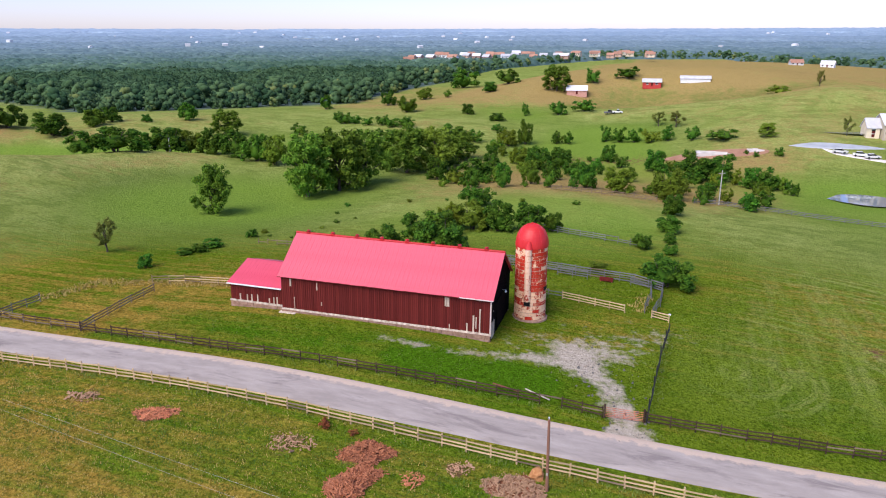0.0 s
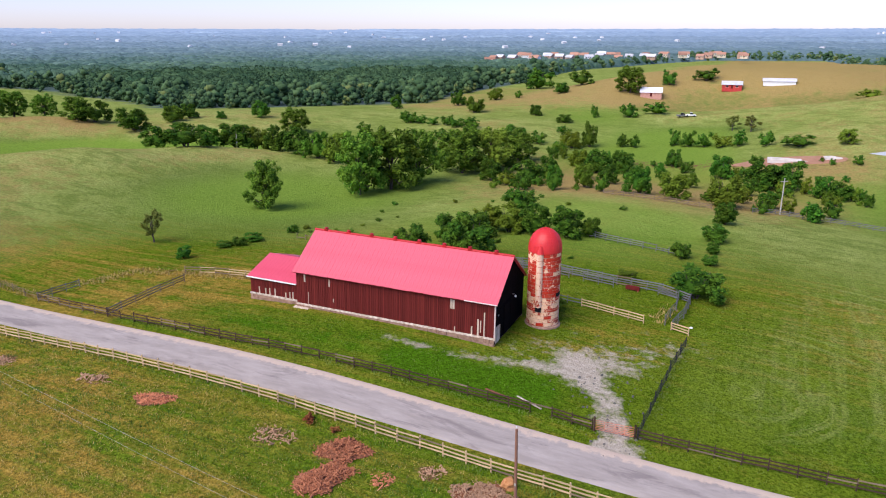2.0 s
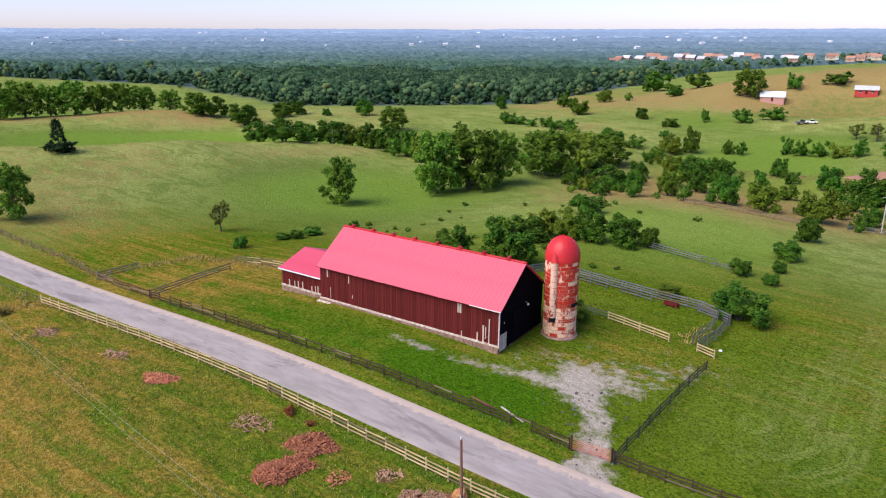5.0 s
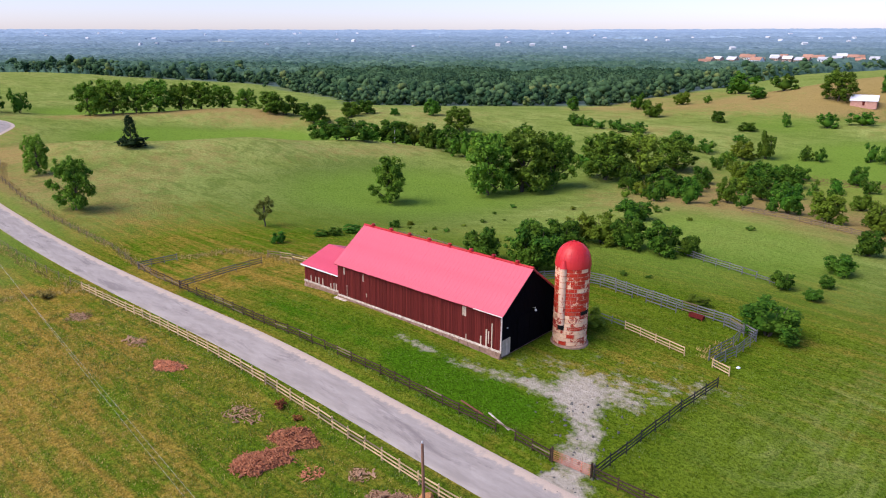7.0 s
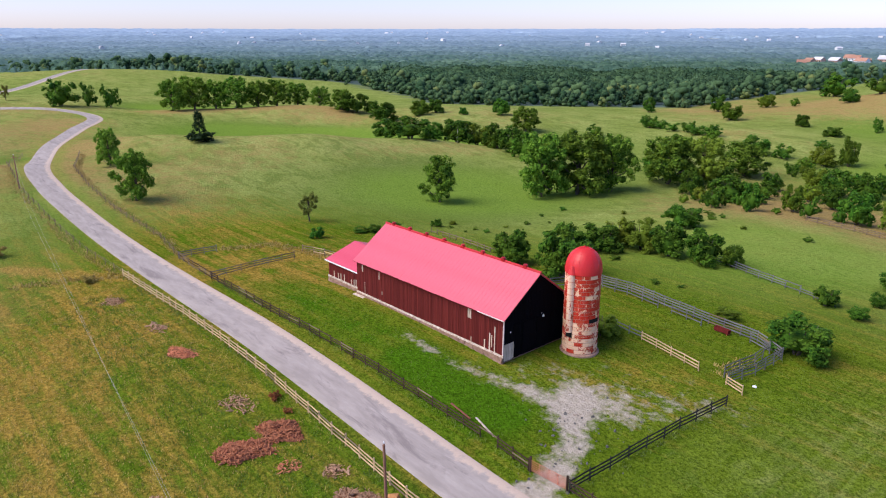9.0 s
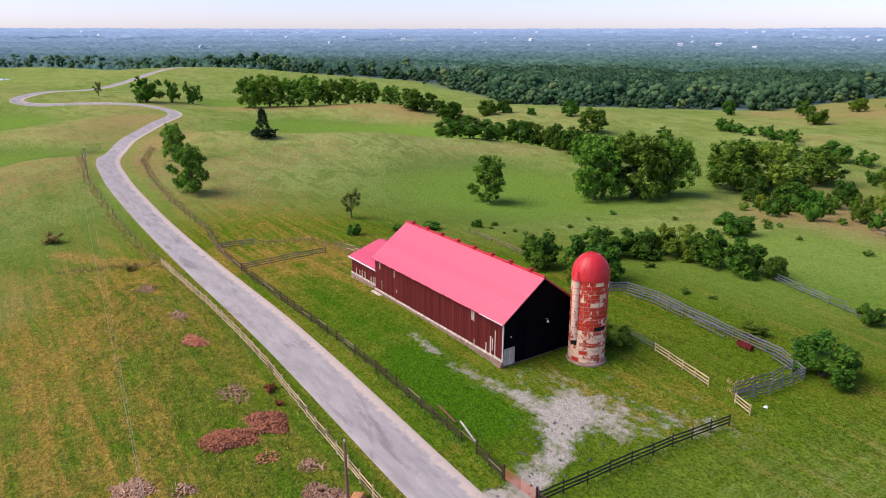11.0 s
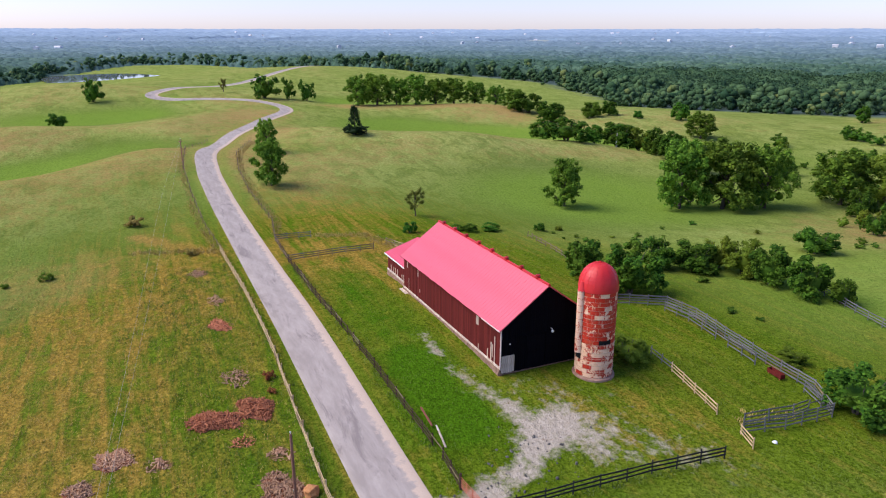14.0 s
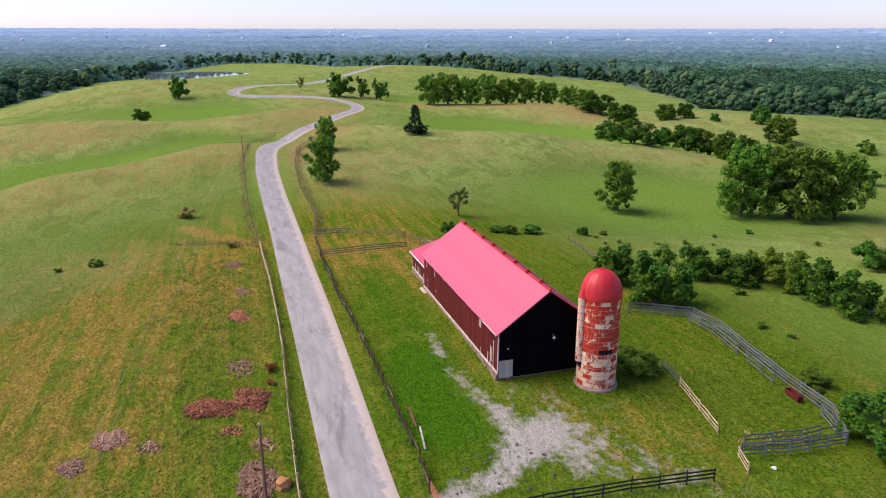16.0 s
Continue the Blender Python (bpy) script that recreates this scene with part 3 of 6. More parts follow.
gravel = gravel + 0.75 * np.clip(1 - near_line(gx, gy, [(-3.4, 66), (0.6, 66)]) / 1.8, 0, 1)
soil = np.zeros(gx.shape)
for px, py, pr in PATCHES:
    soil += 0.75 * blob(gx, gy, px, py, pr)
soil += 0.7 * soft_box(gx, gy, -46, 34, 254, 268, 3) + 0.55 * blob(gx, gy, 27, 96, 3.5) + 0.45 * blob(gx, gy, 30, 84, 4)
soil += 0.30 * np.clip(1.3 - near_line(gx, gy, DRIVE_BRANCH) / 2.4, 0, 1)
lush = 0.75 * soft_box(gx, gy, -64, -10, 69.5, 77, 1.2) + 0.6 * soft_box(gx, gy, -30, -10, 69, 75, 1) + 0.5 * soft_box(gx, gy, -55, -8, 46, 57, 2)
lush += 0.75 * blob(gx, gy, -20, 152, 18) + 0.5 * soft_box(gx, gy, -60, -3, 115, 172, 6) + 0.45 * soft_box(gx, gy, 2, 60, 66, 92, 6)
# hollows lusher, which also paints slopes turned away darker
lush += np.clip(-0.45 * crest_of(gx, gy) - 0.1, 0, 0.8) * np.clip((near_line(gx, gy, [(-30, 75), (-10, 75)]) - 60) / 40, 0, 1)
lush *= 1 - 0.9 * soft_box(gx, gy, -72, 260, 352, 1300, 6)
d_road = near_line(gx, gy, ROAD_LINE[::3])
lush += 0.38 * np.clip(1.35 - np.abs(d_road - 4.3) / 1.8, 0, 1) * (gx < -12)
gravel += 0.22 * blob(gx, gy, -4, 86.5, 6) + 0.26 * blob(gx, gy, -14, 82, 6) + 0.22 * blob(gx, gy, 0, 91, 5) + 0.18 * blob(gx, gy, -8.5, 86, 4.5)
bearing, reach = np.degrees(np.arctan2(-(gx + 25), gy - 25)), np.hypot(gx + 25, gy - 25)
edge = np.interp(bearing, [e[0] for e in EDGE], [e[1] for e in EDGE])
hill = np.clip((near_line(gx, gy, [(-75, 78), (20, 95)]) - 26) / 34, 0, 1)
hill *= 1 - 0.92 * soft_box(gx + 0.75 * (gy - 57), gy, -88, 90, -90, 60, 1.5) - 0.15 * soft_box(gx, gy, -180, -88, -90, 60, 5)
hill = np.clip(hill, 0, 1)


def meadow(x, y):
    """Above 0 where the far woods open into fields."""
    c = np.clip(0.3 * np.hypot(x, y), 300, 700)
    return np.sin(x / c * 3.1 + 1.7 * np.sin(y / c * 2.3 + 6)) + np.sin(y / c * 3.7 + 1.3 * np.sin(x / c * 1.9)) + 0.5 * np.sin((x + y) / c * 8.3) - 1.55


clear = np.where(reach > 800, np.clip(meadow(gx, gy) / 0.1, 0, 1), 0)
# height above the surroundings, drives the painted crest and hollow shading
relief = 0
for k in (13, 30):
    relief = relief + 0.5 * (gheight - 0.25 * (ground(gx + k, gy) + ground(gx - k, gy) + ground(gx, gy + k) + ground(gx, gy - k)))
# far: how much haze the ground colour takes on
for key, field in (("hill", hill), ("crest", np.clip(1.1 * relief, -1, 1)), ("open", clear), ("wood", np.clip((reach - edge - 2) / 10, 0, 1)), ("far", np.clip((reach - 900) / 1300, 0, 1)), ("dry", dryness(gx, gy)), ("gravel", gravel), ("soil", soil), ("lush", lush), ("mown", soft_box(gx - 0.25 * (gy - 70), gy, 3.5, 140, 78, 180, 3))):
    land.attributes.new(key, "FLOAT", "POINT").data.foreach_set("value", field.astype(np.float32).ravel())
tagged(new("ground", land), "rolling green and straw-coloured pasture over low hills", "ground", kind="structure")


def ribbon(name, line, offsets, lift, material, attr=None):
    """A strip laid on the land: line of x, y; offsets across it in metres."""
    line = np.asarray(line)
    t = np.gradient(line, axis=0)
    t /= np.linalg.norm(t, axis=1)[:, None]
    nrm = np.stack([-t[:, 1], t[:, 0]], -1)
    v, a = [], []
    for p, q in zip(line, nrm):
        for o, e, dz in offsets:
            w = p + q * o
            v.append((w[0], w[1], gz(*w) + lift + dz + 0.00015 * max(0, -w[0] - 150)))
            a.append(e)
    k = len(offsets)
    f = [(i * k + j, i * k + j + 1, (i + 1) * k + j + 1, (i + 1) * k + j) for i in range(len(line) - 1) for j in range(k - 1)]
    me = mesh_arrays(name, v, [q[::-1] for q in f], material, True)
    if attr:
        me.attributes.new(attr, "FLOAT", "POINT").data.foreach_set("value", np.array(a, np.float32))
    return me


fine_road = bend(ROAD, 30)
# offsets run to the south with the road's own sense: x falling, so the left-hand side is south
ROAD_SECTION = [(2.85, 0.5, -0.10), (2.6, 0.15, 0.0), (2.1, 0, 0.03), (0, 0, 0.06), (-1.0, 0.05, 0.045), (-1.7, 0.50, 0.03), (-2.2, 0.85, 0.01), (-2.85, 1.0, -0.02), (-3.1, 1.0, -0.12)]
tagged(new("road", ribbon("road", fine_road, ROAD_SECTION, 0.07, M_ROAD, "edge")), "pale weathered asphalt country road with gravel shoulder", "road", kind="structure")

# ---- water ----
def pool(name, points, z, label):
    bm = bmesh.new()
    line = bend(points + points[:1], 6)[:-1]
    bm.faces.new([bm.verts.new((x, y, z)) for x, y in line])
    bmesh.ops.triangulate(bm, faces=bm.faces[:])
    ob = part(name, bm, M_WATER, None)
    tagged(ob, label, "water", kind="structure")


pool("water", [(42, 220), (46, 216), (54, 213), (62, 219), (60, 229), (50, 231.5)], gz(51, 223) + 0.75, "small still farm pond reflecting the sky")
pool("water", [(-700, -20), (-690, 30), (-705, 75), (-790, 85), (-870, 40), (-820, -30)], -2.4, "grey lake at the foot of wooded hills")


# ---- barn ----
PIECES = []


def unit_board(name, material):
    """A board one unit wide, deep and high, with softened front edges."""
    bm = bmesh.new()
    ring = [(0, 0), (1, 0), (1, -0.7), (0.94, -1), (0.06, -1), (0, -0.7)]
    a = [bm.verts.new((x, y, 0)) for x, y in ring]
    b = [bm.verts.new((x, y, 1)) for x, y in ring]
    bm.faces.new(a[::-1])
    bm.faces.new(b)
    for i in range(6):
        bm.faces.new((a[i], a[(i + 1) % 6], b[(i + 1) % 6], b[i]))
    me = bpy.data.meshes.new(name)
    bm.to_mesh(me)
    bm.free()
    me.materials.append(material)
    return me


BOARD_RED, BOARD_BLACK, BOARD_GREY = unit_board("board", M_BOARD), unit_board("board", M_BLACK), unit_board("board", M_SILL)


def board_wall(name, me, x0, x1, y, z_low, z_top, parent, axis="x", seed=1, label="", width=0.27, depth=0.05):
    """A solid backing wall and, on it, upright boards as pieces; z_top gives the height along the wall."""
    rnd = random.Random(seed)
    bm = bmesh.new()
    n = 8
    for i in range(n):
        a, b = x0 + (x1 - x0) * i / n, x0 + (x1 - x0) * (i + 1) / n
        pts = [(a, 0.02, z_low), (b, 0.02, z_low), (b, 0.02, z_top(b)), (a, 0.02, z_top(a)), (a, 0.1, z_low), (b, 0.1, z_low), (b, 0.1, z_top(b)), (a, 0.1, z_top(a))]
        vs = [bm.verts.new({"x": (u, y + v, w), "-x": (u, y - v, w), "y": (y - v, u, w), "-y": (y + v, u, w)}[axis]) for u, v, w in pts]
        for f in ((0, 1, 2, 3), (4, 7, 6, 5), (3, 2, 6, 7), (0, 4, 5, 1)):
            bm.faces.new([vs[j] for j in f])
    wall = part(name, bm, me.materials[0], parent, label)
    x = x0
    while x < x1 - 0.02:
        w = min(width * rnd.uniform(0.85, 1.15), x1 - x)
        PIECES.append((me, wall, axis, x, y, z_low - rnd.uniform(0, 0.08), w - rnd.uniform(0.008, 0.02), depth * rnd.uniform(0.6, 1.1), min(z_top(x), z_top(x + w))))
        x += w
    return wall


def lay_boards():
    for me, wall, axis, x, y, low, w, d, top in PIECES:
        o = part("board", me, None, wall)
        turn = {"x": 0, "y": 90, "-y": -90, "-x": 180}[axis]
        at = {"x": (x, y, low), "y": (y, x, low), "-y": (y, x + w, low), "-x": (x + w, y, low)}[axis]
        o.matrix_local = Matrix.Translation(at) @ pose(0, 0, 0, 0, 0, turn) @ Matrix.Diagonal((w, d, top - low, 1))


def sheet_mesh(width, slant):
    """One roof sheet with a low raised seam on its edge and a shallow rib in the middle."""
    bm = bmesh.new()
    prof = [(0, 0), (0.012, 0.016), (0.04, 0.016), (0.055, 0.003), (width * 0.5 - 0.04, 0.002), (width * 0.5, 0.006), (width * 0.5 + 0.04, 0.002), (width, 0)]
    a = [bm.verts.new((x, -slant, z)) for x, z in prof]
    b = [bm.verts.new((x, 0.02, z)) for x, z in prof]
    for i in range(len(prof) - 1):
        bm.faces.new((a[i], a[i + 1], b[i + 1], b[i]))
    lo = [bm.verts.new((x, -slant, -0.03)) for x in (0, width)]
    bm.faces.new((lo[0], lo[1], a[-1], a[0]))
    me = bpy.data.meshes.new("roof_sheet")
    bm.to_mesh(me)
    bm.free()
    me.materials.append(M_ROOF)
    return me


SHEETS = []


def roof_slope(parent, m, length, run, rise, seed, label=""):
    """A sloping deck from the ridge down to the eave, with metal sheets laid on it as pieces."""
    slant = math.hypot(run, rise)
    tilt = Matrix.Rotation(math.atan2(rise, run), 4, "X")
    bm = bmesh.new()
    box(bm, (-length / 2 + 0.02, -slant + 0.03, -0.12), (length / 2 - 0.02, 0.0, -0.02), tilt)
    deck = part("roof_slope", bm, M_ROOF, parent, label)
    deck.matrix_local = m
    n = round(length / 0.62)
    SHEETS.append((deck, tilt, n, length, slant, seed))


def lay_sheets():
    for deck, tilt, n, length, slant, seed in SHEETS:
        rnd = random.Random(seed)
        me = sheet_mesh(length / n, slant)
        for i in range(n):
            o = part("roof_sheet", me, None, deck)
            o.matrix_local = tilt @ Matrix.Translation((-length / 2 + i * length / n, rnd.uniform(-0.03, 0.03), rnd.uniform(0, 0.006))) @ pose(0, 0, 0, rnd.uniform(-0.05, 0.05), 0, 0)


def stones(x0, x1, y0, y1, z0, z1, size, seed):
    """A rough course of stones between x0 and x1."""
    rnd = random.Random(seed)
    bm = bmesh.new()
    rows = max(1, round((z1 - z0) / size))
    for r in range(rows):
        x, h = x0, (z1 - z0) / rows
        while x < x1 - 0.05:
            w = min(size * rnd.uniform(0.8, 2.0), x1 - x)
            vs = box(bm, (x + 0.015, y0 - rnd.uniform(0, 0.1), z0 + r * h + 0.012), (x + w - 0.015, y1, z0 + (r + 1) * h - 0.012))
            for v in vs:
                v.co += Vector([rnd.uniform(-0.02, 0.02) for _ in range(3)])
            x += w
    return bm


BARN = Matrix.Translation((-34.35, 80.05, 3.75)) @ pose(0, 0, 0, 0, 0.8, 1.35)
LENGTH, HALF, WALL_LOW, EAVE, RIDGE = 29.0, 5.75, 0.45, 5.45, 9.62
barn = thing("barn", BARN, "long dark red board barn with pinkish-red metal roof and black gable", "barn")
L2 = LENGTH / 2
board_wall("wall", BOARD_RED, -L2, L2, 0.05, WALL_LOW, lambda x: EAVE, barn, "x", 3, "dark red upright boards")
board_wall("wall", BOARD_RED, -L2, L2, 2 * HALF - 0.05, WALL_LOW, lambda x: EAVE, barn, "-x", 4, "dark red upright boards")
gable = lambda y: EAVE + (RIDGE - EAVE) * (1 - abs(y - HALF) / HALF) - 0.1
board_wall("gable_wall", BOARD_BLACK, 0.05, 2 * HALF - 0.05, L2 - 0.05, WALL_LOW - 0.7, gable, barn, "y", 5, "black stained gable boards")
board_wall("gable_wall", BOARD_RED, 0.05, 2 * HALF - 0.05, -L2 + 0.05, WALL_LOW, gable, barn, "-y", 6, "dark red gable boards")
roof_slope(barn, Matrix.Translation((0, HALF, RIDGE)), LENGTH + 0.7, HALF + 0.45, (RIDGE - EAVE) * (HALF + 0.45) / HALF, 7, "faded pinkish-red metal sheets")
roof_slope(barn, Matrix.Translation((0, HALF, RIDGE)) @ pose(0, 0, 0, 0, 0, 180), LENGTH + 0.7, HALF + 0.45, (RIDGE - EAVE) * (HALF + 0.45) / HALF, 8, "faded pinkish-red metal sheets")
bm = bmesh.new()
tube(bm, [(-L2 - 0.36, HALF, RIDGE + 0.02), (L2 + 0.36, HALF, RIDGE + 0.02)], [0.16, 0.16], 8)
part("ridge_cap", bm, M_VENT, barn)


def ventilator():
    bm = bmesh.new()
    box(bm, (-0.3, -0.26, -0.1), (0.3, 0.26, 0.2))
    lathe(bm, [(0.2, 0.2), (0.2, 0.3), (0.34, 0.32), (0.3, 0.42), (0.02, 0.5)], 10, True)
    me = bpy.data.meshes.new("ridge_vent")
    bm.to_mesh(me)
    bm.free()
    me.materials.append(M_VENT)
    return me


vent = ventilator()
for i in range(8):
    o = part("ridge_vent", vent, M_VENT, barn)
    o.location = (-L2 + 1.5 + i * (LENGTH - 3.6) / 7, HALF, RIDGE + 0.1)
    o.scale = (0.85, 0.85, 0.85)
part("sill_board", boxes(((-L2 - 0.05, -0.10, 0.28), (L2 + 0.1, 0.0, 0.56)), bevel=0.02), M_SILL, barn, "weathered white sill board")
part("footing", stones(-L2, L2, -0.12, 0.3, -0.9, 0.3, 0.35, 9), M_STONE, barn, "rough limestone footing")
part("footing", stones(-L2, L2, 2 * HALF - 0.3, 2 * HALF, -1.2, 0.45, 0.4, 10), M_STONE, barn)
part("eave_trim", boxes(((-L2 - 0.3, -0.44, EAVE - 0.44), (L2 + 0.3, -0.38, EAVE - 0.32)), bevel=0.01), M_BOARD, barn)
part("eave_trim", boxes(((L2 - 4.0, -0.47, EAVE - 0.42), (L2 + 0.36, -0.44, EAVE - 0.28)), bevel=0.01), M_TRIM, barn, "pale patched eave strip")
part("corner_board", boxes(((L2 - 0.12, -0.05, 0.2), (L2 + 0.06, 0.05, EAVE - 0.1)), bevel=0.01), M_TRIM, barn, "pale pinkish corner board")
for u, w, z0, z1 in [(-13.1, 0.26, 3.75, 4.9), (-9.2, 0.16, 3.6, 4.65), (8.62, 0.26, 3.55, 5.3), (8.95, 0.30, 3.55, 4.75), (9.15, 0.14, 0.5, 1.2), (11.45, 0.2, 0.5, 1.65), (12.28, 0.22, 0.5, 2.75),
                     (12.62, 0.14, 1.0, 2.6), (13.1, 0.16, 0.5, 3.75), (-12.6, 0.10, 0.6, 2.3), (-8.6, 0.13, 1.5, 2.0)]:
    part("pale_board", boxes(((u - w / 2, -0.03, z0), (u + w / 2, 0.03, z1)), bevel=0.008), M_PALE, barn, "bare pale replacement board")
board_wall("gable_patch", BOARD_GREY, 0.1, 1.75, L2 + 0.06, -0.15, lambda y: 1.85, barn, "y", 11, "bare grey boards at the corner")
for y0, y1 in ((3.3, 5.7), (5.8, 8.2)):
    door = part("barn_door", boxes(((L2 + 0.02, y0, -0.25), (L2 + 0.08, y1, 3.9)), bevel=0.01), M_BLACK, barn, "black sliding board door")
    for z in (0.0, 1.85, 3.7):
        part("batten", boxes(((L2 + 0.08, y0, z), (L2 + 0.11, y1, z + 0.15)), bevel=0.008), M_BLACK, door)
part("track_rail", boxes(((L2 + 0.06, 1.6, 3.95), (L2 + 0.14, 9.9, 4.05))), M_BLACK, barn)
bm = bmesh.new()
tube(bm, [(L2 + 0.05, 6.4, 4.25), (L2 + 0.4, 6.4, 4.35), (L2 + 0.5, 6.4, 4.2)], [0.03, 0.03, 0.03], 6)
m = Matrix.Translation((L2 + 0.5, 6.4, 4.05))
bmesh.ops.create_uvsphere(bm, u_segments=10, v_segments=6, radius=0.16, matrix=m)
part("yard_lamp", bm, M_WHITE, barn, "small white yard lamp on bracket")
part("hinge_plate", boxes(((L2 + 0.03, 1.05, 3.15), (L2 + 0.07, 1.2, 3.3))), M_WHITE, barn)
part("barn_floor", boxes(((-L2 + 0.1, 0.1, -0.5), (L2 - 0.1, 2 * HALF - 0.1, 0.2))), M_STONE, barn)

# lower shed against the west gable
SHED = BARN @ Matrix.Translation((-L2 - 4.15, 0.55, 0.5))
shed = thing("barn_annex", SHED, "low dark red board annex with red metal roof joined to barn", "shed")
S2, SH, SE, SR = 4.1, 5.2, 2.75, 4.45
board_wall("wall", BOARD_RED, -S2, S2, 0.05, 0.1, lambda x: SE, shed, "x", 12, "dark red upright boards")
board_wall("wall", BOARD_RED, -S2, S2, 2 * SH - 0.05, 0.1, lambda x: SE, shed, "-x", 13)
board_wall("gable_wall", BOARD_RED, 0.05, 2 * SH - 0.05, -S2 + 0.05, 0.1, lambda y: SE + (SR - SE) * (1 - abs(y - SH) / SH) - 0.1, shed, "-y", 14)
for k, turn in ((0, 0), (1, 180)):
    roof_slope(shed, Matrix.Translation((-0.15, SH, SR)) @ pose(0, 0, 0, 0, 0, turn), 2 * S2 + 0.3, SH + 0.4, (SR - SE) * (SH + 0.4) / SH, 15 + k, "red metal sheets")
part("eave_trim", boxes(((-S2 - 0.3, -0.46, SE - 0.30), (S2 - 0.1, -0.40, SE - 0.10)), bevel=0.01), M_WHITE, shed, "white eave board")
part("sill_board", boxes(((-S2 - 0.1, -0.12, -0.12), (S2 - 0.1, 0.0, 0.16)), bevel=0.02), M_SILL, shed, "weathered white sill board")
part("footing", stones(-S2, S2, -0.1, 0.3, -0.9, -0.1, 0.35, 17), M_STONE, shed)
for u, h in ((-2.6, 0.9), (-1.5, 0.85), (-0.8, 0.95), (0.1, 1.0), (1.9, 0.7), (2.6, 0.9), (3.1, 0.95)):
    part("pale_board", boxes(((u - 0.1, -0.03, 0.16), (u + 0.1, 0.03, 0.2 + h)), bevel=0.008), M_PALE, shed, "bare pale board")
part("door_step", boxes(((3.9, -1.2, -1.0), (6.3, -0.5, -0.4)), ((4.3, -0.6, -0.5), (6.0, -0.4, -0.1)), bevel=0.03), M_SILL, shed, "pale stone door step")

# ---- silo ----
SX, SY = -16.95, 90.85
silo = thing("silo", Matrix.Translation((SX, SY, gz(SX, SY))), "round stave silo with worn red and cream blocks, red dome", "silo")
SZ = gz(SX, SY)
RIM, TOPZ, R = 13.4 - SZ, 16.05 - SZ, 2.12
bm = bmesh.new()
lathe(bm, [(R - 0.05, -0.6), (R - 0.05, RIM)], 48)
part("core_wall", bm, M_JOINT, silo, "pale mortar core")
bm = bmesh.new()
lathe(bm, [(R + 0.30, -0.8), (R + 0.28, 0.10), (R + 0.16, 0.20), (R - 0.1, 0.28)], 40)
part("base_ring", bm, M_STONE, silo, "crumbling concrete base ring")
bm = bmesh.new()
prof = [(R + 0.10, RIM - 0.35), (R + 0.10, RIM)] + [((R + 0.08) * math.cos(a), RIM + (TOPZ - RIM) * math.sin(a)) for a in np.linspace(0.08, 1.5, 10)]
lathe(bm, prof, 48, True)
part("dome_roof", bm, M_DOME, silo, "red painted metal dome")
bm = bmesh.new()
for k in range(16):
    a = 2 * math.pi * k / 16
    path = [((p + 0.012) * math.cos(a), (p + 0.012) * math.sin(a), z + 0.012) for p, z in prof[2:]]
    tube(bm, path, [0.014] * len(path), 4)
part("dome_seam", bm, M_DOME, silo)
bm = bmesh.new()
lathe(bm, [(0.16, TOPZ - 0.05), (0.16, TOPZ + 0.08), (0.03, TOPZ + 0.14)], 10, True)
part("dome_cap", bm, M_DOME, silo)


def stave(r, h, span, depth=0.09):
    """A curved block with its own edges."""
    bm = bmesh.new()
    n, inset = 4, 0.02
    cols = []
    for i in range(n + 1):
        a = -span / 2 + span * i / n
        ring = []
        for rr, zz in ((r - 0.05, 0.0), (r + depth - 0.02, 0.0), (r + depth, inset), (r + depth, h - inset), (r + depth - 0.02, h), (r - 0.05, h)):
            ring.append(bm.verts.new((rr * math.cos(a), rr * math.sin(a), zz)))
        cols.append(ring)
    for c0, c1 in zip(cols, cols[1:]):
        for j in range(5):
            bm.faces.new((c0[j], c1[j], c1[j + 1], c0[j + 1]))
    bm.faces.new(cols[0])
    bm.faces.new(cols[-1][::-1])
    return bm


COURSES, ROUND = 20, 13
CH = (RIM - 0.35 - 0.25) / COURSES
stave_red, stave_pale = bpy.data.meshes.new("stave"), bpy.data.meshes.new("stave")
for me, mat in ((stave_red, M_BLOCK_RED), (stave_pale, M_BLOCK_PALE)):
    bm = stave(R, CH - 0.06, 2 * math.pi / ROUND - 0.022, 0.03)
    bm.to_mesh(me)
    bm.free()
    me.materials.append(mat)
rnd = random.Random(21)
for c in range(COURSES):
    for k in range(ROUND):
        a = 2 * math.pi * (k + 0.5 * (c % 2)) / ROUND
        red = rnd.random() < np.interp(c, [0, 3, 4, 5, 7, 8, 9, 17, 19], [0.02, 0.06, 0.5, 0.2, 0.25, 0.6, 0.97, 0.92, 0.6])
        o = part("stave", stave_red if red else stave_pale, None, silo)
        o.matrix_local = Matrix.Translation((0, 0, 0.27 + c * CH)) @ pose(0, 0, 0, 0, 0, math.degrees(a))
# solid plate over the blocks, its black is the shade inside the hatch
bm = stave(R, CH * 1.0, radians(40), 0.05)
o = part("silo_window", bm, M_DARK, silo, "black plate for the dark inside of a hatch")
o.matrix_local = Matrix.Translation((0, 0, 0.27 + 8.0 * CH)) @ pose(0, 0, 0, 0, 0, -5)
# the chute up the south side
bm = bmesh.new()
sides = 12
z0, z1 = 3.0, RIM - 0.3
